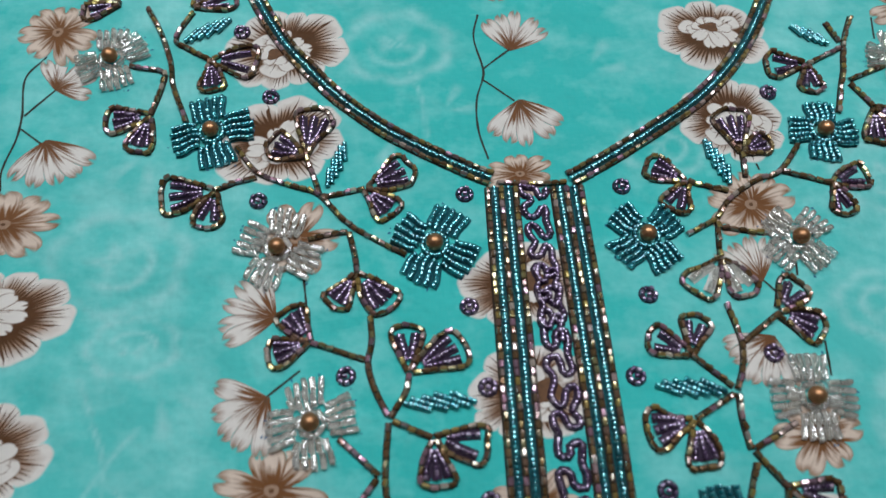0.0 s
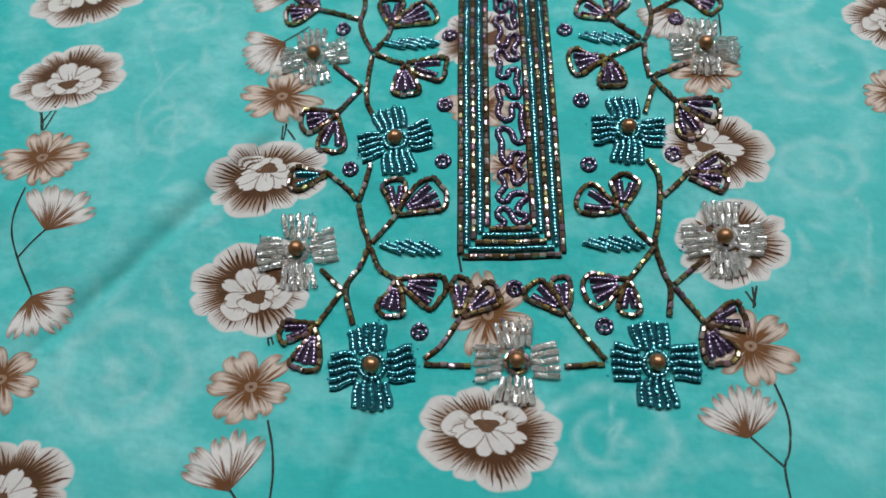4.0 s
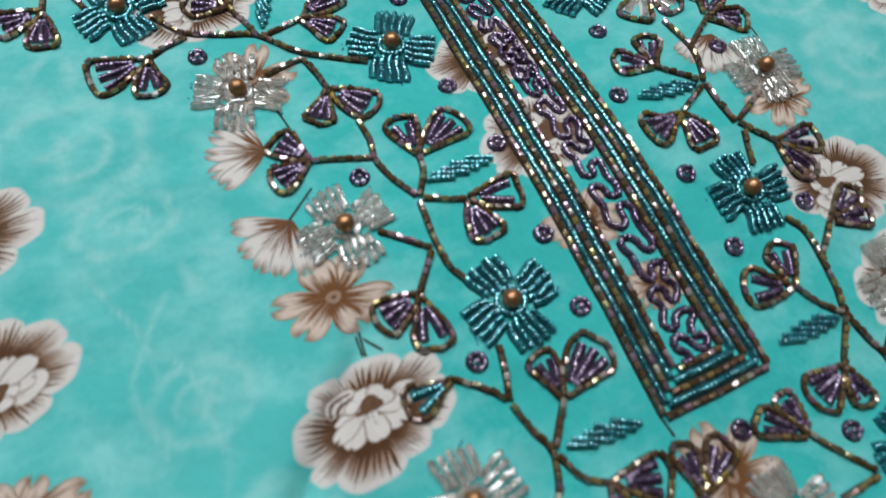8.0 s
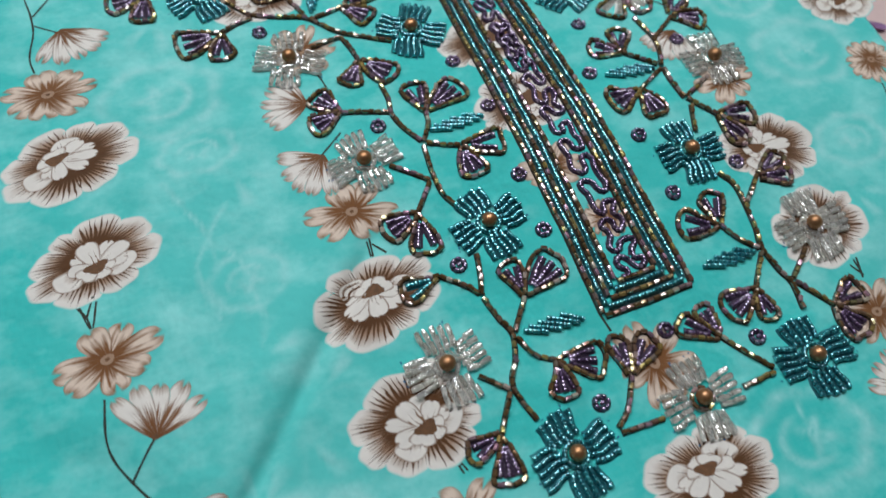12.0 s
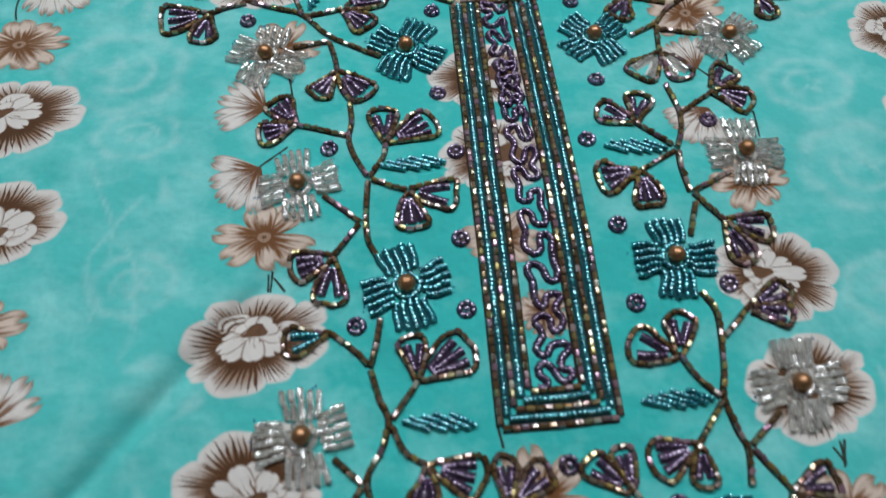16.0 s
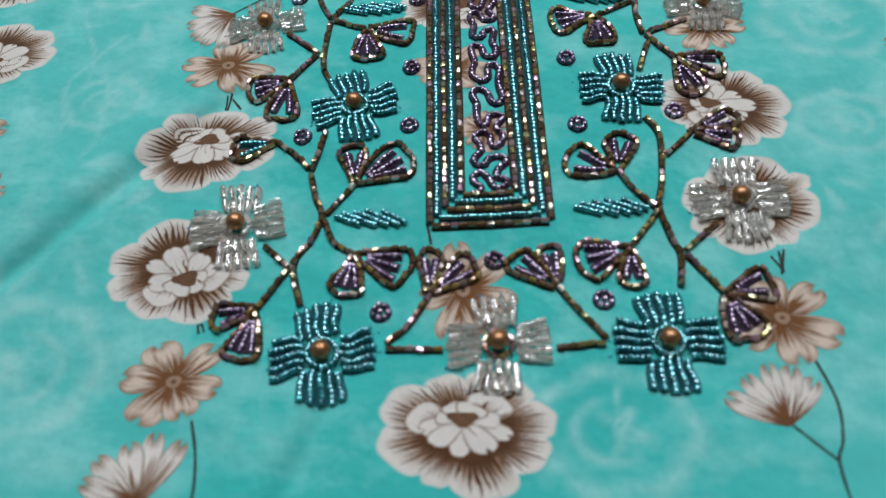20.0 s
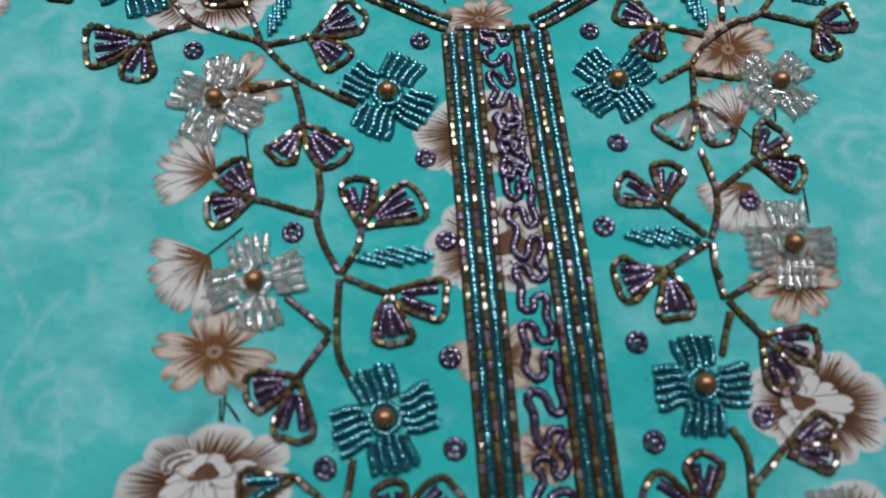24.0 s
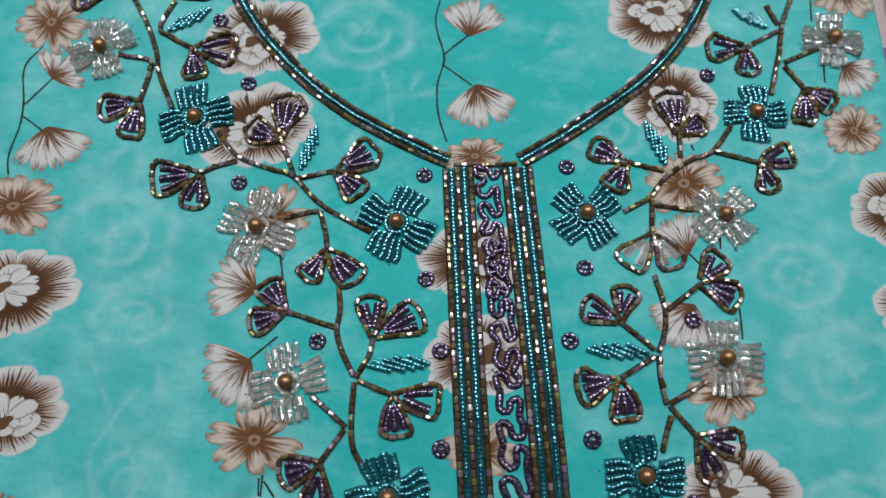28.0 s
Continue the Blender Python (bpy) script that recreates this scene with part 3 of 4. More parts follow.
# ---- the print on the cloth ----
def ink(name, rings, mat, parent, lift, uvs, label=""):
    """A printed patch: rings of plan points with their print coordinates, a hair above the cloth."""
    bm = bmesh.new()
    layer = bm.loops.layers.uv.new("UVMap")
    rows, coords = [], {}
    for ring, uvrow in zip(rings, uvs):
        line = []
        for (x, y), c in zip(ring, uvrow):
            vert = bm.verts.new(at(x, y, lift))
            coords[vert] = c
            line.append(vert)
        rows.append(line)
    for a, b in zip(rows, rows[1:]):
        for k in range(len(a) - 1):
            f = bm.faces.new((a[k], a[k + 1], b[k + 1], b[k]))
            for loop in f.loops:
                loop[layer].uv = coords[loop.vert]
    bmesh.ops.recalc_face_normals(bm, faces=bm.faces)
    if sum(f.normal.z for f in bm.faces) < 0:
        bmesh.ops.reverse_faces(bm, faces=bm.faces)
    return part(name, bm, mat, parent, label, True)


def sector(place, a0, a1, r0, reach, mat, parent, lift, steps=12, depth=7, name="petal"):
    """A printed petal that fills an angle of a flower; reach(s) is its outline over s from 0 to 1, place() lays it out."""
    rings, uvs = [], []
    for j in range(depth + 1):
        v = j / depth
        rings.append([place(a0 + (a1 - a0) * i / steps, r0 + (reach(i / steps) - r0) * v) for i in range(steps + 1)])
        uvs.append([(i / steps, v) for i in range(steps + 1)])
    return ink(name, rings, mat, parent, lift, uvs)


def blade(place, a, r0, r1, wide, mat, parent, lift, notch=0.0, name="petal"):
    """A printed petal with a narrow foot and a rounded, slightly notched tip, growing along the angle a."""
    rings, uvs = [], []
    ca, sa = math.cos(a), math.sin(a)
    depth, steps = 11, 10
    for j in range(depth + 1):
        v = j / depth
        half = wide * (0.30 + 0.70 * math.sin(min(1.0, v * 1.25) * math.pi / 2)) * math.sqrt(max(0.02, 1 - max(0, (v - 0.72) / 0.29) ** 2))
        ring = []
        for i in range(steps + 1):
            w = 2 * i / steps - 1
            r = r0 + (r1 - r0) * (v - notch * v ** 3 * (math.cos(w * math.pi * 1.5) * 0.5 + 0.5) * (1 - abs(w)))
            ring.append(place(math.atan2(half * w, r) + a, math.hypot(r, half * w)))
        rings.append(ring)
        uvs.append([(i / steps, v) for i in range(steps + 1)])
    return ink(name, rings, mat, parent, lift, uvs)


def blob(name, place, r, mat, parent, lift, wave=0.15, sides=14, seed=0.0):
    """A small printed spot."""
    rings, uvs = [], []
    for v in (0.02, 0.5, 1.0):
        rings.append([place(2 * math.pi * i / sides, r * v * (1 + wave * math.sin(3 * 2 * math.pi * i / sides + seed))) for i in range(sides + 1)])
        uvs.append([(i / sides, v) for i in range(sides + 1)])
    return ink(name, rings, mat, parent, lift, uvs)


def placer(x, y, rx, ry, turn):
    c, s = math.cos(radians(turn)), math.sin(radians(turn))
    ratio = ry / rx

    def place(a, r):
        u, v = r * math.cos(a), r * math.sin(a) * ratio
        return x + u * c - v * s, y + u * s + v * c
    return place


def big_flower(x, y, rx, ry, turn, face, seed):
    """A full flower: scalloped outer petals, pale inner petals opening towards the angle face, a brown heart."""
    r = random.Random(seed)
    place = placer(x, y, rx, ry, turn)
    fx, fy = math.cos(radians(face)), math.sin(radians(face))
    heart = placer(x - fx * rx * 0.19, y - fy * ry * 0.19, rx, ry, turn)
    flower = blob("printed_flower", placer(x - fx * rx * 0.20, y - fy * ry * 0.20, rx, ry * 0.75, turn), rx * (0.30 if abs(x + 8) < 1 else 0.165), INK_CORE, fabric, 0.225, 0.22, seed=seed)
    tagged(flower, label="large brown and cream printed flower")
    cuts = [k * 2 * math.pi / 8 + r.uniform(-0.2, 0.2) for k in range(8)]
    cuts.append(cuts[0] + 2 * math.pi)
    for a0, a1 in zip(cuts, cuts[1:]):
        top, lean = rx * r.uniform(0.90, 1.06), r.uniform(-0.25, 0.25)
        ripple = r.uniform(0, 6)
        sector(place, a0 - 0.02, a1 + 0.02, rx * 0.12,
               lambda s: top * (0.83 + 0.17 * max(0.0, math.sin(math.pi * min(1, max(0, s + lean * s * (1 - s))))) ** 0.55 + 0.014 * math.sin(13 * s + ripple)),
               INK_OUTER, flower, 0.09 + 0.01 * r.random(), 16, 8, "outer_petal")
    swing = radians(face - turn)
    # two petals behind fold forward, pale at their lip
    for k, off in enumerate((-2.3, 2.2)):
        a = swing + off + r.uniform(-0.2, 0.2)
        top, half = rx * r.uniform(0.62, 0.74), r.uniform(0.42, 0.58)
        sector(place, a - half, a + half, rx * 0.10,
               lambda s: top * (0.72 + 0.28 * max(0.0, math.sin(math.pi * s)) ** 0.6 + 0.02 * math.sin(11 * s + k)),
               INK_LAYER, flower, 0.125 + 0.008 * k, 14, 6, "folded_petal")
    # the pale inner petals: long lobes on the open side, a short lip behind the heart
    for k, off in enumerate((-1.45, -0.9, -0.35, 0.2, 0.75, 1.35)):
        a = swing + off + r.uniform(-0.1, 0.1)
        reach = rx * (0.66 - 0.13 * abs(off)) * r.uniform(0.80, 1.10)
        blade(heart, a, 0.0, reach, rx * r.uniform(0.12, 0.17), INK_INNER, flower, 0.155 + 0.006 * ((k * 4) % 7), r.uniform(0, 0.16), "inner_petal")
    for k, off in enumerate((-2.3, math.pi, 2.3)):
        blade(heart, swing + off + r.uniform(-0.15, 0.15), 0.0, rx * r.uniform(0.25, 0.30), rx * r.uniform(0.18, 0.23), INK_INNER, flower, 0.196 + 0.003 * k, 0.1, "inner_petal")
    return flower


def mid_flower(x, y, rx, ry, turn, seed):
    r = random.Random(seed)
    place = placer(x, y, rx, ry, turn)
    flower = blob("printed_flower", place, rx * 0.13, INK_EYE, fabric, 0.22, 0.05)
    tagged(flower, label="blush and brown open printed flower")
    blob("eye", place, rx * 0.045, INK_CORE, flower, 0.24, 0.05)
    n = r.choice((6, 7, 7))
    a0 = r.uniform(0, 1)
    for k in range(n):
        a = a0 + 2 * math.pi * k / n + r.uniform(-0.16, 0.16)
        blade(place, a, rx * 0.03, rx * r.uniform(0.82, 1.08), rx * r.uniform(0.27, 0.36), INK_MID, flower, 0.10 + 0.01 * k, r.uniform(0.1, 0.3))
    return flower


def fan_flower(bx, by, tx, ty, seed, spread=50, count=5):
    """A flower seen from the side: petals fan out from its foot."""
    r = random.Random(seed)
    size = math.hypot(tx - bx, ty - by)
    turn = math.atan2(ty - by, tx - bx)
    place = placer(bx, by, size, size, 0)
    flower = blob("printed_flower", place, size * 0.05, INK_CORE, fabric, 0.20, 0.1)
    tagged(flower, label="cream side-on printed flower with brown foot")
    for k in range(count):
        a = turn + radians(spread) * (2 * k / (count - 1) - 1) + r.uniform(-0.06, 0.06)
        blade(place, a, 0.0, size * r.uniform(0.9, 1.04), size * r.uniform(0.155, 0.20), INK_HALF, flower, 0.10 + 0.01 * k, r.uniform(0.05, 0.25))
    return flower


def printed_line(points, wide, mat, name="printed_stem", lift=0.085, label=""):
    line = curve(points, 1.5)
    rings = []
    for k, p in enumerate(line):
        d = line[min(k + 1, len(line) - 1)] - line[max(k - 1, 0)]
        side = Vector((-d.y, d.x)).normalized() * wide / 2 * (0.8 + 0.3 * noise.noise(Vector((p.x, p.y, 1)) * 0.3))
        rings.append(((p.x + side.x, p.y + side.y), (p.x, p.y), (p.x - side.x, p.y - side.y)))
    return ink(name, rings, mat, fabric, lift, [((0, 0.5), (0.5, 0.5), (1, 0.5))] * len(rings), label)


for k, row_ in enumerate((
        (-86, 81, 22.5, 18.5, 15, 30), (-88, 42, 24, 18, 15, 100), (73, 82, 21.5, 17, -10, -80), (73, 44.5, 20.5, 17.5, -10, 110),
        (-174, -62, 25, 17, 12, 90), (-175, -19, 26, 17, 15, -30), (152, -4, 20, 16, 0, -60), (154, -40, 20, 16, 10, 70),
        (-89, -110, 24, 17, 10, -100), (-89, -153, 23, 19, 5, 110), (-6.5, -203.5, 24, 17, -5, -75), (76, -101, 21, 17, -10, -20),
        (78, -137, 20, 17, 5, 60), (-8, -15.5, 21.5, 15, 5, 190), (-8, -50.5, 21.5, 16, 10, 170), (-160, -222, 22, 17, 10, 60))):
    big_flower(*row_, 40 + k)
for k, row_ in enumerate((
        (-171, 92, 16, 15, 10), (-178, 14, 19, 13, 5), (-85.5, -75.5, 17.5, 14, 0), (73, 10.7, 17, 15, 10),
        (141, 29, 13, 12.5, 0), (77, -67, 15, 13, 20), (-4.6, 25.5, 13, 9, 0), (-81, 4.6, 15, 14, 15),
        (-176.5, -99.8, 18, 14, 10), (-171, -186, 16, 13, 0), (-85.7, -188, 17, 13.5, 10), (79, -174, 16.5, 14, 0),
        (-7, -163, 15.5, 16, 10), (-9, -83, 15, 10.5, 0), (146, -76, 13, 12, 0), (1, -108, 10, 9, 0), (149, 91, 15, 14, 20), (-7, 112, 15, 13, 0))):
    mid_flower(*row_, 80 + k)
for k, row_ in enumerate((
        (-168.5, 67.6, -159, 79), (-168, 45, -163, 27), (-87, -23, -104, -16), (-88, -49, -104, -60),
        (-3.7, 78, 0.5, 95), (-2, 55, 0, 36), (70, -17, 62, -2), (142.5, 56.5, 152, 46),
        (69, -37, 58, -51), (-167.5, -130, -161, -112), (-167.5, -156.5, -156, -170), (-89, -220.5, -96, -203),
        (74, -203, 71, -187), (60, -150, 62, -160))[:13]):
    fan_flower(*row_, 120 + k, 66 if k == 0 else 50)
for points in (
        ((-173.7, 81.5), (-179.5, 72), (-178.5, 56), (-178.9, 45.4), (-182, 34), (-181, 24.5)),
        ((-82.6, -84.1), (-83.8, -94)), ((-82.6, -89.1), (-79, -94.4)), ((-176.8, -75), (-180.2, -83)), ((-183.4, -77.1), (-180.2, -83)), ((-180.2, -83), (-179.2, -88.8)), ((-83.4, -165.2), (-81.3, -173.9)), ((-79.3, -167.6), (-81.8, -171.5)), ((83.8, -153.1), (81.7, -161)), ((79.8, -155.1), (82.1, -159.4)),
        ((-17.3, -140.5), (-16.1, -147.7)), ((-168.3, 67), (-177.8, 56)), ((-177.9, 50.6), (-169, 43.5)),
        ((-14.7, 94.3), (-16.9, 84), (-14.4, 70.5), (-14.7, 65.5), (-17.5, 56.3), (-17.7, 44), (-15, 32)),
        ((-14.5, 69.5), (-3.7, 78)), ((-14.7, 65), (-3.9, 55.5)), ((-77.9, -10), (-76.6, -21), (-77, -25)),
        ((-78.3, -40.3), (-89, -48.6)), ((83.2, -9.6), (82.3, -16)), ((74.8, -22.3), (69.7, -15.6)),
        ((85.4, -38.4), (84.7, -49.5)), ((134.5, 57.3), (133.5, 49.8)), ((142.9, 59.0), (145.0, 56.4)), ((134.8, 90), (133.6, 77.4)), ((77.4, 28.4), (78.5, 23.6)),
        ((-179.8, -112.8), (-181.7, -129), (-176.5, -142), (-168, -155.4)), ((-177.5, -141), (-167.5, -130)),
        ((-78.9, -199), (-76.3, -209), (-75.3, -222.8), (-78, -245)), ((-89, -220.4), (-79, -232)),
        ((84.3, -184), (87.6, -197), (86.3, -207.6), (84, -212.7), (84.3, -225)), ((75, -203.5), (84, -212.7)),
        ((-84.2, -88), (-84.5, -93.7)), ((-82.5, -166.6), (-79.8, -173.5)), ((82.3, -153.5), (82.3, -160.4)),
        ((-182, -78.4), (-179.4, -87.7), (-176.3, -78)), ((143, -87), (140.5, -99), (142, -112), (146, -130))):
    printed_line(points, 0.95, INK_STEM, label="thin dark printed stem")

# ---- beadwork ----
def beaded_flower(kind, x, y, size, angles, label, ring_kind=""):
    """Four petals of five bead rows each round a pearl set in a ring of beads."""
    flower = thing("beaded_flower", x, y, label, "beadwork", "beaded flowers on the kameez")
    origin = flower.location.copy()
    ring = 5.0 if kind == "teal" else 4.6
    for a in angles:
        a = radians(a)
        ca, sa = math.cos(a), math.sin(a)
        bm = bmesh.new()
        lines = []
        pad = size * 0.80
        bend = rng.choice((-1, 1)) * (rng.uniform(0.25, 0.55) if kind == "teal" else rng.uniform(0.1, 0.3))
        rows_ = 5
        for k in range(rows_):
            f = 2 * k / (rows_ - 1) - 1
            w0, w1 = f * size * 0.30, f * size * 0.375
            r0 = size * (0.30 + 0.06 * abs(f))
            r1 = size * (1.0 - 0.05 * abs(f) + rng.uniform(-0.035, 0.035))
            pts = []
            for t in (0, 0.25, 0.5, 0.75, 1):
                r = r0 + (r1 - r0) * t
                w = w0 + (w1 - w0) * min(1, t * 1.25) + bend * math.sin(t * 5.6 + 0.35 * f)
                pts.append((x + r * ca - w * sa, y + r * sa + w * ca))
            line = curve(pts, 0.4)
            lines.append(line)
            strip(bm, line, origin, size * (0.20 if kind == "teal" else 0.12), SIZE[kind][1] * 0.30)
        petal = part("petal", bm, THREADS[kind], flower)
        for line in lines:
            string_beads(line, kind, petal, origin, lift=SIZE[kind][1] * 0.5 + 0.35, wobble=5.0 if kind == "teal" else 4.0)
    bm = bmesh.new()
    circle = [Vector((x + ring * 0.80 * math.cos(k * math.pi / 16), y + ring * 0.80 * math.sin(k * math.pi / 16))) for k in range(33)]
    strip(bm, circle, origin, 1.5, 0.6)
    ring_part = part("bead_ring", bm, THREADS[kind], flower)
    if kind == "teal":
        string_beads(circle, "teal", ring_part, origin, lift=1.5)
    else:
        string_beads(circle, ring_kind or "silver", ring_part, origin, lift=1.3, pitch=1.1)
    # flecks of the blue tracing that the beads do not cover
    bm = bmesh.new()
    for k in range(9 if kind == "silver" else 6):
        a, far, turn = radians(rng.choice(angles)) + rng.uniform(-0.55, 0.55), size * rng.uniform(1.0, 1.12), rng.uniform(0, 3.1)
        cx, cy = x + far * math.cos(a), y + far * math.sin(a)
        ux, uy = math.cos(turn) * rng.uniform(0.3, 0.8), math.sin(turn) * rng.uniform(0.3, 0.8)
        corners = ((cx - ux, cy - uy), (cx + uy * 0.5, cy - ux * 0.5), (cx + ux, cy + uy), (cx - uy * 0.5, cy + ux * 0.5))
        face = bm.faces.new([bm.verts.new(at(px, py, 0.26) - origin) for px, py in corners])
        if face.normal.z < 0:
            face.normal_flip()
    tagged(part("tracing_fleck", bm, TRACE, flower), label="flecks of blue tracing ink", kind="stuff")
    bm = bmesh.new()
    bmesh.ops.create_uvsphere(bm, u_segments=24, v_segments=14, radius=2.85 * MM)
    bmesh.ops.transform(bm, matrix=Matrix.Translation((0, 0, 3.3 * MM)) @ Matrix.Diagonal((1, 1, 0.94, 1)), verts=bm.verts)
    part("centre_pearl", bm, COPPER, flower, "round copper pearl bead", True)
    return flower


def lobe(parent, origin, bx, by, tx, ty, fill, wide=0.62):
    """One leaf of a beaded fan: a drop-shaped outline of bronze tubes with two strands of seed beads inside."""
    size = math.hypot(tx - bx, ty - by)
    a = math.atan2(ty - by, tx - bx)
    ca, sa = math.cos(a), math.sin(a)

    def out(u, w):
        return (bx + size * (u * ca - w * sa), by + size * (u * sa + w * ca))
    h = wide / 2 * rng.uniform(0.94, 1.06)
    shape = [out(0.02, 0.03), out(0.36, h * 0.54), out(0.72, h * 0.98), out(0.92, h * 0.88), out(1.0, h * 0.30), out(0.99, -h * 0.35), out(0.91, -h * 0.90), out(0.72, -h * 0.98), out(0.36, -h * 0.54), out(0.02, -0.03)]
    shape = [(px + rng.gauss(0, 0.36), py + rng.gauss(0, 0.36)) for px, py in shape]
    leaf = row("lobe", shape, "bronze", parent, origin, wide=2.0, jitter=0.12, wobble=7.0)
    count = 3 if wide > 0.60 and fill == "purple" and rng.random() < 0.6 else 2
    for k in range(count):
        f = (2 * k / (count - 1) - 1)
        # thread wider than its strand also darkens the cloth inside, as painted shade
        row("strand", [out(0.24, f * h * 0.10), out(0.54, f * h * (0.36 + 0.08 * (count - 2))), out(0.85 - 0.03 * abs(f), f * h * (0.54 + 0.1 * (count - 2)))], fill, parent, origin, wide=3.3)
    return leaf


def beaded_fan(base, tips, label, fill="purple"):
    fan = thing("beaded_leaf", base[0], base[1], label, "beadwork", "beaded leaves on the kameez")
    origin = fan.location.copy()
    for tip in tips:
        if len(tips) == 2:
            other = tips[1] if tip is tips[0] else tips[0]
            a = math.atan2(tip[1] - base[1], tip[0] - base[0]) - math.atan2(other[1] - base[1], other[0] - base[0])
            a = abs((a + math.pi) % (2 * math.pi) - math.pi)
            wide = min(0.72, max(0.50, 2 * math.tan(min(a, 1.9) / 2) * 0.50))
        else:
            wide = 0.6
        lobe(fan, origin, *base, *tip, fill, wide)
    return fan


def bead_vine(points):
    line = curve(points)
    mid = line[len(line) // 2]
    origin = at(mid.x, mid.y)
    bm = bmesh.new()
    # wider than the beads: the thread's rim is a halo of painted shade
    strip(bm, line, origin, 2.1, 0.7)
    stem = new("bead_vine", mesh_of("bead_vine", bm, THREAD_AND_SHADE))
    stem.location = origin
    tagged(stem, label="vine of bronze tube beads sewn on turquoise cotton", category="beadwork", group="bead vines on the kameez")
    string_beads(line, "bronze", stem, origin, jitter=0.13, wobble=8.0)
    return stem


def twisted_leaf(x0, y0, x1, y1, flip):
    """A narrow leaf of slanting, overlapping strands of teal seed beads."""
    mx, my = (x0 + x1) / 2, (y0 + y1) / 2
    leaf = thing("beaded_leaf", mx, my, "slim leaf of slanting teal bead strands sewn on turquoise cotton", "beadwork", "slim teal bead leaves")
    origin = leaf.location.copy()
    size = math.hypot(x1 - x0, y1 - y0)
    ux, uy = (x1 - x0) / size, (y1 - y0) / size
    for k in range(5):
        c = size * (-0.32 + 0.16 * k)
        half = size * (0.20 if k in (0, 4) else 0.27)
        tilt = flip * (0.44 + 0.03 * k)
        pts = []
        for t in (-1, 0, 1):
            u, w = c + half * t * math.cos(tilt), half * t * math.sin(tilt) + flip * 0.5 * t * (1 - t * t)
            pts.append((mx + u * ux - w * uy, my + u * uy + w * ux))
        row("strand", pts, "teal", leaf, origin)
    return leaf


def rosette(x, y):
    flower = thing("bead_rosette", x, y, "tiny ring of purple seed beads sewn on turquoise cotton", "beadwork", "tiny purple rosettes")
    origin = flower.location.copy()
    a0 = rng.uniform(0, 1)
    circle = [Vector((x + 2.15 * math.cos(a0 + k * math.pi / 12), y + 2.15 * math.sin(a0 + k * math.pi / 12))) for k in range(25)]
    bm = bmesh.new()
    strip(bm, circle, origin, 2.2, 0.6)
    pad = part("thread_pad", bm, THREAD_PURPLE, flower)
    string_beads(circle, "purple", pad, origin, pitch=1.45, jitter=0.12)
    string_beads([Vector((x - 0.8, y)), Vector((x + 0.8, y))], "purple", pad, origin, lift=1.1)
    return flower


TEAL_LABEL = "four-petal flower of teal seed beads round a copper pearl"
SILVER_LABEL = "four-petal flower of clear silver tube beads round a copper pearl"
for kind, x, y, size, angles in (
        ("silver", -149.5, 78.9, 13.3, (94, 31, -74, -160)), ("teal", -111.2, 46.6, 14.4, (102, 13, -78, -168)),
        ("silver", -86.5, 1.0, 14.4, (75, -27, -116, 156)), ("teal", -35.1, -0.4, 14.5, (62, -32, -117, 149)),
        ("silver", -74.4, -56.8, 13.8, (102, 12, -85, -172)), ("silver", 139.5, 68.1, 12.0, (86, -12, -99, 172)),
        ("teal", 104.0, 37.8, 12.0, (84, -6, -98, 172)), ("teal", 34.9, -0.2, 13.2, (134, 33, -60, -143)),
        ("silver", 85.5, -3.1, 12.4, (135, 42, -55, -143)), ("silver", 77.3, -55.8, 13.7, (88, -5, -91, 180)),
        ("teal", -40.8, -96.2, 14.2, (104, 11, -82, -166)), ("teal", 44.8, -93.4, 13.6, (95, -5, -93, 180)),
        ("silver", -74.0, -140.0, 14.5, (91, 11, -84, -175)), ("silver", 74.5, -136.2, 14.2, (88, -2, -88, -175)),
        ("teal", -45.6, -181.3, 14.6, (102, 6, -88, -174)), ("silver", 2.3, -179.6, 14.4, (94, 3, -93, -179)),
        ("teal", 47.6, -180.2, 14.6, (95, 3, -92, 177))):
    beaded_flower(kind, x, y, size, angles, TEAL_LABEL if kind == "teal" else SILVER_LABEL, "bronze" if x == 2.3 else "")

FAN_LABEL = "two-lobed leaf outlined in bronze beads with purple bead strands inside"
for base, *tips in (
        ((-133.7, 54.8), (-149, 52.7), (-137.3, 40.2)), ((-149, 104), (-162.9, 100), (-160.5, 110.7)),
        ((-121.7, 100.4), (-105.5, 104.1), (-114.6, 111.2)), ((-113.9, 76.9), (-96, 75.7), (-111.8, 64.1)),
        ((-78.3, 35.6), (-74.8, 54.1), (-90.9, 42)), ((-108.5, 23.6), (-127.1, 22.3), (-111.5, 10.4)),
        ((-57.9, 22), (-41.8, 29.9), (-48.5, 11.9)), ((-60.5, -9.2), (-68.5, -20.2), (-50.1, -21.8)),
        ((-75.1, -31.6), (-82.8, -20.1), (-88.5, -35.3)), ((-44.6, -42.5), (-45, -27.6), (-27.2, -34.4)),
        ((-38.5, -62.8), (-22.1, -66.3), (-37.4, -77.2))):
    beaded_fan(base, tips, FAN_LABEL)
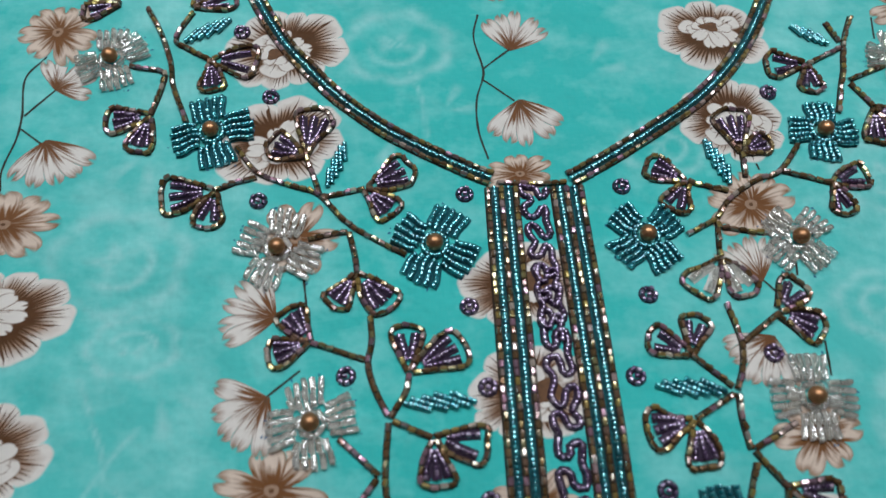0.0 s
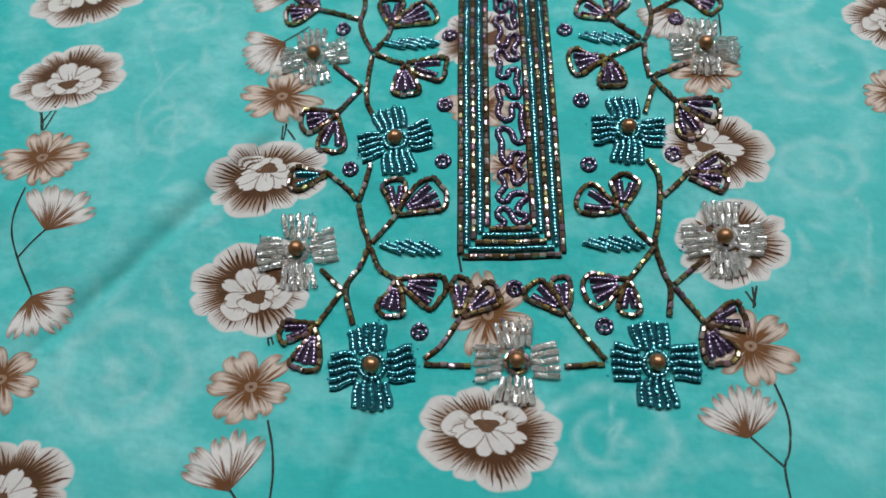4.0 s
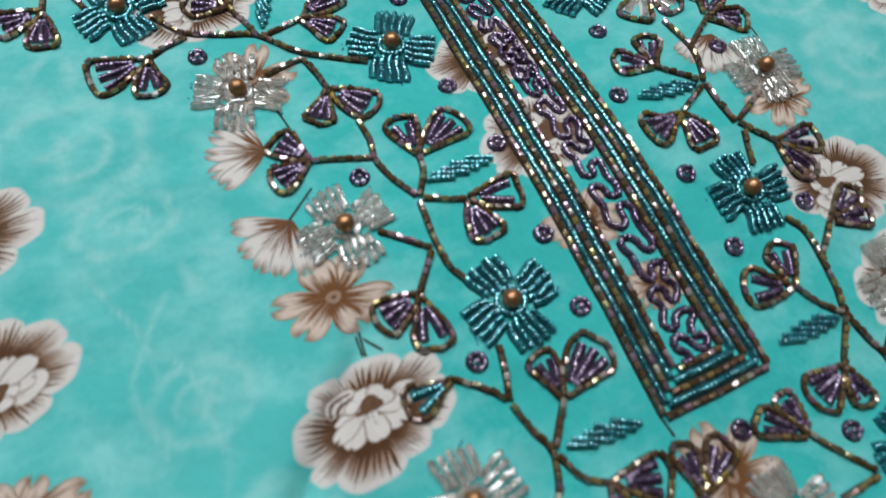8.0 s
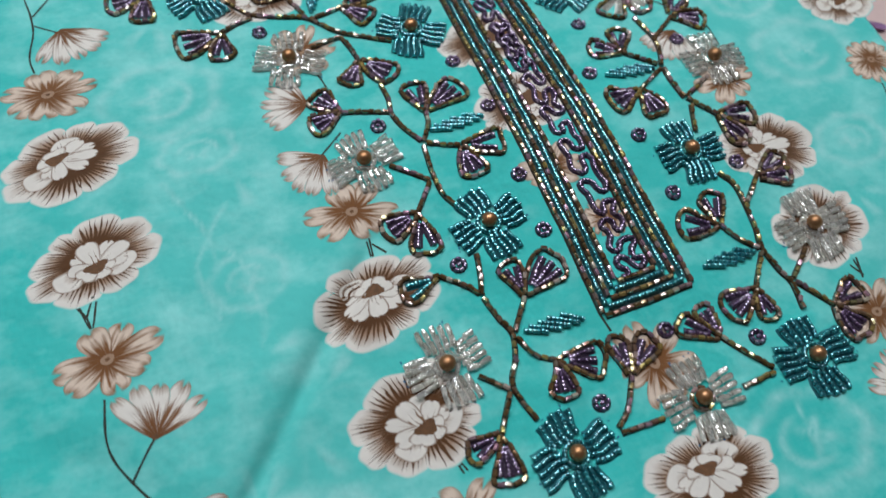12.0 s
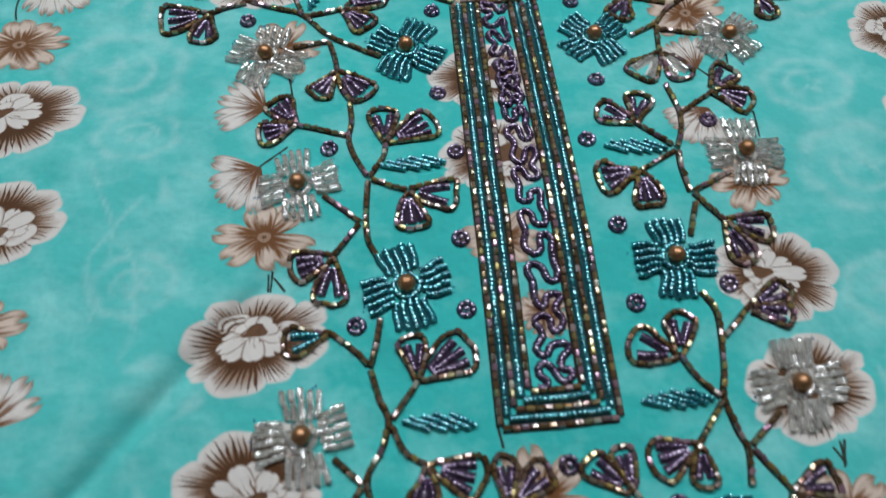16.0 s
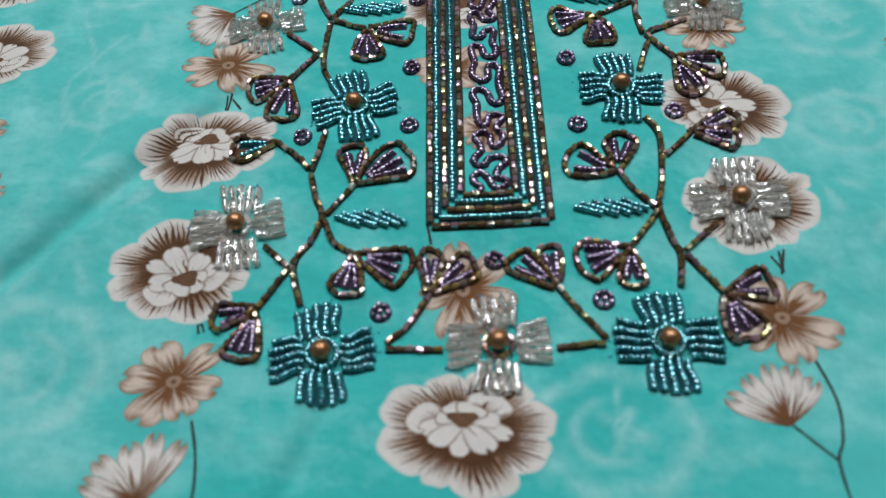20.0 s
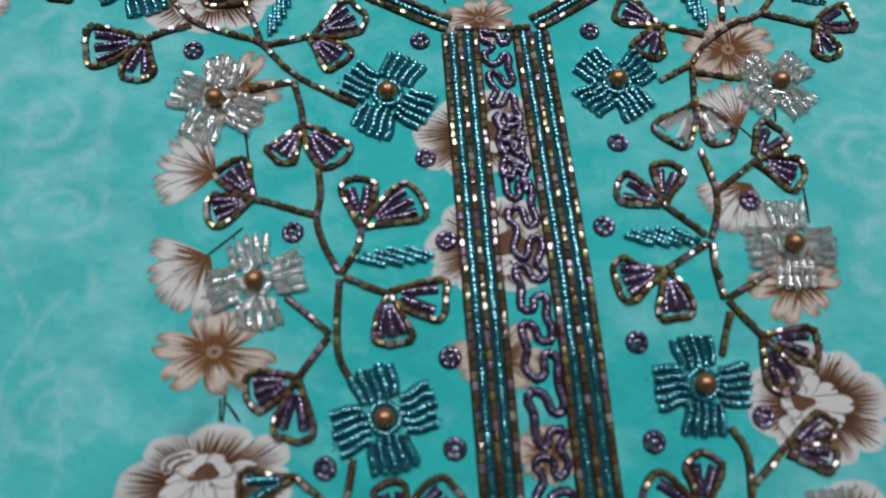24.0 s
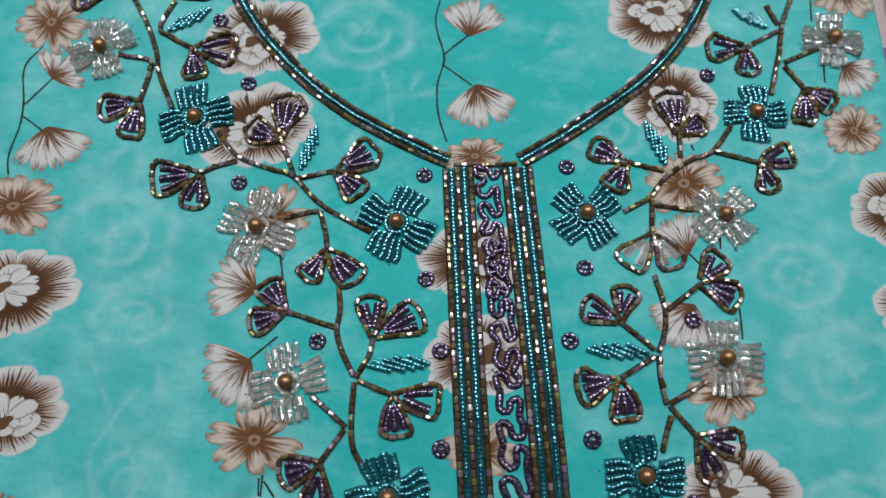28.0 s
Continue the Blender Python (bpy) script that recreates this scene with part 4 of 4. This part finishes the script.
for base, *tips in (
        ((105.1, 66.9), (90.2, 67.1), (105, 55.2)), ((73.6, 30.3), (72.1, 48.3), (84.4, 35.2)),
        ((52.3, 20.1), (39.8, 27.7), (45.1, 9.1)), ((102, 17.2), (115.5, 21.1), (104.8, 5.6)),
        ((124.5, 46.8), (135.3, 40.2), (123, 32.5)), ((72.9, -28.3), (82.5, -18.7), (85.7, -35.7)),
        ((42, -41.2), (29.8, -35.3), (46.4, -28.8)), ((39.9, -61.1), (24.6, -64.5), (40.6, -75.6)),
        ((63.8, -82), (79.5, -84.9), (68.5, -96.6)), ((65, -111.3), (79.1, -105.5), (78.4, -115.9)),
        ((40.3, -125.2), (25.8, -119.7), (43.3, -111.6)), ((40.8, -151.5), (26, -155.1), (40.6, -163)),
        ((65, -166.3), (78.7, -162.9), (70.1, -179.6))):
    beaded_fan(base, tips, FAN_LABEL)
for base, *tips in (
        ((-63.3, -84.4), (-77.2, -87.6), (-65.4, -100.1)), ((-39.3, -126.4), (-40.2, -112.6), (-22.7, -116.5)),
        ((-38.4, -151.1), (-40.9, -163.7), (-22.8, -156.1)), ((-16.4, -164.5), (-16.1, -150.1), (-3.6, -154.1)),
        ((19.6, -163), (7, -153.1), (17.6, -150.1)), ((-65.4, -167.1), (-77.9, -170.1), (-69.1, -182.6))):
    beaded_fan(base, tips, FAN_LABEL)
beaded_fan((58.5, -9), ((47, -21), (65.5, -22)), "two-lobed leaf outlined in bronze beads with clear silver strands", "silver")
beaded_fan((-64.8, -109.5), ((-79.6, -112.2),), "single drop-shaped leaf outlined in bronze beads with teal strands", "teal")

for points in (
        ((-138.6, 101.5), (-132.6, 89.5), (-128.1, 76.5), (-126.4, 66.4), (-120.8, 51.5)), ((-143, 76), (-130.7, 72.6), (-130.4, 66.6), (-133.9, 55)),
        ((-121.3, 98.5), (-126.9, 87.1), (-122.8, 82.5), (-114, 77.3)), ((-102.7, 40.5), (-94.4, 29.9), (-83.6, 24.7), (-73.9, 20.8), (-65.4, 11.2), (-58.1, 5.1), (-44.6, -3.4)),
        ((-108.7, 23.8), (-101.8, 26.4), (-94.8, 28.1)), ((-78.4, 35.9), (-75.5, 27.8), (-73.3, 20.7)), ((-72.4, 19.5), (-58, 22.2)),
        ((-76.9, 4), (-68.5, 5.7), (-63.7, 6.1)), ((-63.3, 6.1), (-61.4, -2.4), (-60.6, -9.1))):
    bead_vine(points)
for points in (
        ((-56.5, -23.8), (-56.1, -31.6), (-57.3, -39.6), (-55.2, -47.7), (-51.4, -55.8)), ((-75.2, -31.5), (-58.1, -38.2)), ((-44.7, -43), (-46, -48.8), (-50.8, -56.4)),
        ((-50, -57.4), (-44.6, -60), (-38.5, -62.8)), ((-66.2, -61.6), (-54.4, -72.9)), ((-54.9, -73.6), (-63.4, -84)),
        ((-51.3, -57.8), (-52.4, -69.1), (-52.2, -79.4), (-49.1, -86.0)), ((-49.6, -106), (-51.1, -113), (-53.4, -120.9)),
        ((-53.4, -121.9), (-51.2, -130.8), (-48.9, -137.3), (-51.5, -145.7), (-55.9, -153.9), (-52.9, -166.9)), ((-64.9, -109.3), (-57.2, -116.3), (-54, -120.3)),
        ((-39.3, -126.1), (-47.9, -136.9)), ((-48.2, -138.8), (-44.5, -146.7), (-38.5, -150.9)), ((-65.3, -146.6), (-57.3, -154.5)), ((-57.6, -155.4), (-65.5, -166.9))):
    bead_vine(points)
for points in (
        ((-28.5, -178.5), (-22.6, -173.7), (-16.4, -164.3)), ((-28.4, -180.4), (-12.8, -181)), ((19.6, -162.9), (24.3, -169.7), (31.6, -178.9)), ((31.1, -180.4), (17.9, -180.9)),
        ((126.4, 87.3), (120.8, 74.7), (117.3, 61)), ((117.4, 62), (111.5, 45.3)), ((116.4, 85.3), (119.5, 76)), ((105.4, 67.1), (119, 73.3)),
        ((133.5, 64.7), (119, 59.2)), ((118.9, 57.6), (124.8, 47.1)), ((94.2, 33), (85.3, 22.8), (76.9, 19.8), (66.4, 13.3), (60.1, 5.7)),
        ((102.2, 17.4), (86, 22.8)), ((59.6, 5.4), (48.9, 0.1)), ((60.9, 2.2), (74.9, -0.2)), ((73.8, 30.5), (73, 20.8)), ((52.5, 20.3), (66, 15.8)), ((60.1, 4.5), (58.3, -8.4))):
    bead_vine(points)
for points in (
        ((56.7, -24.9), (58.4, -34.4), (58.6, -39.6), (57.2, -46.6), (54.4, -52.8)), ((54.4, -53.8), (53.9, -62), (54.8, -70.6)), ((55.9, -74.4), (53.9, -79.8), (51.8, -86)),
        ((59.4, -38), (73, -28.8)), ((42.1, -41.1), (53.2, -51.8)), ((40.1, -61), (53.1, -54)), ((70.6, -63.1), (56.3, -70.3)), ((55.8, -71), (64, -81.7)),
        ((51.1, -105), (54.4, -111.7), (54.2, -120.5), (52.8, -130.3), (51.2, -137.6), (53.2, -147.9), (55.1, -153.9), (53.5, -164)), ((65.1, -111), (55.5, -120)),
        ((40.4, -124.9), (44.8, -132.4), (50.1, -138.2)), ((50.4, -139.6), (40.9, -151.3)), ((67, -143.8), (56.4, -152.6)), ((56.4, -153.6), (65.1, -166.1))):
    bead_vine(points)

for x0, y0, x1, y1, flip in ((-124.1, 86.4, -106.3, 92.7, 1), (-71.9, 24.1, -63.3, 40, 1), (-46.4, -54.1, -24.9, -50.8, -1), (102.3, 83.4, 115.8, 76.2, -1),
                             (60.2, 35.9, 68.9, 19, -1), (29.4, -52.2, 51, -51.2, -1), (-44.8, -139.4, -23.1, -138.5, -1), (26.3, -139.3, 47.8, -136.6, -1)):
    twisted_leaf(x0, y0, x1, y1, flip)
for x, y in ((-91.3, 60.6), (-102.8, 88.9), (-93.9, 19.1), (-24.1, 18.5), (-25.1, -22.3), (-64.1, -42.9), (-21.1, -48.7), (-22.5, -81.6), (88.2, 55.1), (29.6, 19.1), (32.1, -21.1),
             (67.9, -42), (24, -47.4), (28.4, -81), (-57, -107.8), (-22.9, -105.3), (29.9, -107.3), (60.6, -103.1), (-30.2, -169), (2.2, -153.9), (31.9, -167.3)):
    rosette(x, y)


# ---- neckline and placket ----
def shifted(points, off):
    """The same plan line moved sideways."""
    line = curve(points, 6.0)
    out = []
    for k, p in enumerate(line):
        d = line[min(k + 1, len(line) - 1)] - line[max(k - 1, 0)]
        out.append((p.x - d.y / d.length * off, p.y + d.x / d.length * off))
    return out


neck = thing("beaded_neckline", 0, 24, "round neckline border of teal and bronze bead rows", "beadwork")
NECK_LEFT = ((-113, 160), (-108, 132), (-99.5, 108), (-89, 87), (-80, 74.3), (-67.5, 59.6), (-53, 47.2), (-36.5, 36), (-22.5, 28), (-14.6, 23.9))
NECK_RIGHT = ((110, 150), (105, 122), (96, 98.5), (86, 80.4), (74.5, 65.2), (61, 52.8), (47, 43), (32, 33.6), (19, 26.1), (12.2, 22.6))
for side in (NECK_LEFT, NECK_RIGHT):
    for off, kind in ((-2.3, "bronze"), (0, "teal"), (2.3, "bronze")):
        row("border_strand", shifted(side, off) if off else side, kind, neck, neck.location.copy(), wide=2.9 if kind == "teal" else 2.2)
row("border_strand", ((-13, 22.2), (0, 21.3), (11, 21.6)), "bronze", neck, neck.location.copy())

placket = thing("beaded_placket", 1.5, -60, "long placket of teal and bronze bead rows with purple meander", "beadwork")
po = placket.location.copy()
for left, right0, right1, foot, kind in ((-16.4, 15.6, 19.2, -142.4, "bronze"), (-14.3, 13.3, 16.9, -139.8, "teal"), (-11.9, 10.6, 14.3, -137.3, "bronze"),
                                        (-9.5, 8.3, 11.8, -134.7, "teal"), (-7.0, 6.2, 9.4, -132.2, "bronze")):
    # broad threads; their width also paints the shade between the rows
    row("border_strand", ((left + 0.3, 20.5), (left, -20), (left - 0.2, -60), (left, -100), (left, foot + 1)), kind, placket, po, wide=3.0 if kind == "teal" else 2.6)
    row("border_strand", ((left + 0.6, foot), ((left + right1) / 2, foot - 0.2), (right1 - 0.6, foot + 0.3)), kind, placket, po, wide=3.0 if kind == "teal" else 2.6)
    row("border_strand", ((right0, 20), (right0 * 0.6 + right1 * 0.4, -46), (right0 * 0.25 + right1 * 0.75, -100), (right1, foot + 1)), kind, placket, po, wide=3.0 if kind == "teal" else 2.6)
# the meander: a purple string laid in close, uneven bends down the middle, in seven lengths
for points in (
        ((3.5, 19.5), (3.5, 17.5), (2, 16), (1, 17), (0, 19.5), (-2.5, 20), (-5, 20.5), (-4.5, 17.5), (-2, 16.5), (-2, 14.5), (-4, 13.5), (-4.5, 11), (-3, 9), (-1, 9), (0.5, 10.5), (2, 12.5), (3, 11), (2.5, 8), (3, 5), (3.5, 3), (2.5, 1), (1, 1), (0, 3), (-1, 5), (-3, 6), (-4, 4), (-3.5, 1.5), (-2, -0.5), (-3, -3), (-4, -4), (-3.5, -6), (-0.5, -5.5), (0.5, -3.5), (1.5, -2), (3, -3.5), (3, -5.5), (3, -7.5)),
        ((3, -7.5), (4, -10), (3.5, -12), (1.5, -13.5), (0.5, -11.5), (0, -9.5), (-2, -9), (-3.5, -10.5), (-3, -12.5), (-2, -14.5), (-3, -17), (-3, -19.5), (-1.5, -21.5), (0.5, -19.5), (0, -17.5), (2, -17), (4, -16.5), (4, -19), (3, -21), (3.5, -23.5), (4.5, -26), (4, -28), (2, -29), (0.5, -26.5), (-0.5, -25), (-2.5, -25), (-3, -27), (-2, -29.5), (-2.5, -31.5), (-2.5, -33.5)),
        ((-2.5, -33.5), (-2.5, -35), (-1.5, -37), (0, -37.5), (1, -36), (1, -33), (2.5, -31.5), (4, -32), (4.5, -34), (4.5, -36.5), (4, -39), (4.5, -42), (5, -44.5), (3.5, -46), (2, -45), (1.5, -42.5), (1, -40.5), (-0.5, -40), (-2.5, -41), (-3, -43.5), (-1.5, -45.5), (-1, -48), (-2, -50.5), (-2.5, -52.5), (-1, -55), (0.5, -55.5), (1.5, -53.5), (2, -51), (4, -49.5), (5.5, -50.5), (5.5, -53), (4.5, -55), (3.5, -57), (5.5, -60)),
        ((5.5, -60), (5, -61.5), (3, -62), (1.5, -61), (1, -59), (-0.5, -57.5), (-2.5, -58), (-2.5, -61), (-1.5, -63.5), (-2, -67), (-2, -69.5), (0, -70.5), (1.5, -69.5), (1.5, -67.5), (3, -66.5), (5, -66.5), (5, -69), (4.5, -72.5), (5.5, -75), (5.5, -77), (5, -79), (3, -79), (1.5, -78), (1, -75.5), (-0.5, -74), (-2.5, -74.5), (-2.5, -77), (-1.5, -81)),
        ((-1.5, -81), (-2.5, -84), (-2.5, -86.5), (-1, -88), (0.5, -89), (2.5, -87.5), (2.5, -84.5), (3, -82.5), (5, -82.5), (6.5, -84.5), (6, -87.5), (6, -90.5), (6.5, -93.5), (7, -95.5), (6, -98), (4, -98), (3, -96.5), (2.5, -94.5), (1.5, -93), (-0.5, -92), (-2.5, -93), (-2.5, -95.5), (-1.5, -97.5), (-1.5, -101), (-1.5, -104)),
        ((-1.5, -104), (0, -106.5), (1.5, -106), (2, -103.5), (3.5, -102.5), (6, -102.5), (6.5, -104), (5, -106), (4.5, -108), (6, -109.5), (6.5, -111.5), (5.5, -113.5), (3.5, -114.5), (2.5, -113), (2.5, -110.5), (0.5, -109), (-1.5, -109.5), (-2.5, -111), (-1, -113), (-0.5, -115.5), (-2, -117.5), (-3, -119.5), (-1.5, -121.5), (0.5, -121), (1.5, -119), (4, -118), (6.5, -118.5), (7, -120.5), (5, -122), (3.5, -125)),
        ((3.5, -125), (5, -126.5), (7, -126.5), (6.5, -129), (4, -130), (2.5, -128.5), (1, -125.5), (-1, -124), (-3, -125), (-3, -127.5), (-1, -129.5), (-1.5, -131.5), (-4, -131.5))):
    row("meander", points, "purple", placket, po, wide=2.8, jitter=0.08)
    if -20 < points[0][1] < -2:
        # here the string doubles back over itself
        row("meander", [(0.8 - 0.9 * x, y - 2.0) for x, y in points], "purple", placket, po, wide=2.4, jitter=0.08, lift=1.6)

# ---- the cloths beside and below ----
PINK = plain("pale_pink_cotton", (0.70, 0.52, 0.50), 0.8, vary=0.1, scale=500)
PLUM = plain("deep_purple_cotton", (0.030, 0.010, 0.090), 0.75, vary=0.7, scale=120)
LILAC = plain("printed_lilac", (0.33, 0.17, 0.36), 0.8, vary=0.3, scale=500)
pink = cloth("pink_cloth", ((-420, -360), (-420, 280), (330, -360), (330, 280)), PINK, "pale pink cotton cloth spread under the turquoise fabric", "fabric", 9, None, 1.5)
plum = cloth("purple_cloth", ((-330, -15), (-330, 230), (-217.5, -15), (-226, 230)), PLUM, "deep purple folded cloth beside the turquoise fabric", "fabric", 6, -3.0, 2.0)
for x, y, turn in ((166, -72, 20), (172, -90, 60), (178, -50, -30), (170, 70, 30), (178, 95, 80)):
    place = placer(x, y, 9, 5, turn)
    bm = bmesh.new()
    edge = [bm.verts.new((px * MM, py * MM, TABLE + 0.0042)) for px, py in (place(2 * math.pi * k / 16, 5 + 1.2 * math.cos(4 * math.pi * k / 16)) for k in range(16))]
    bm.faces.new(edge)
    part("printed_leaf", bm, LILAC, pink, "printed lilac leaf")
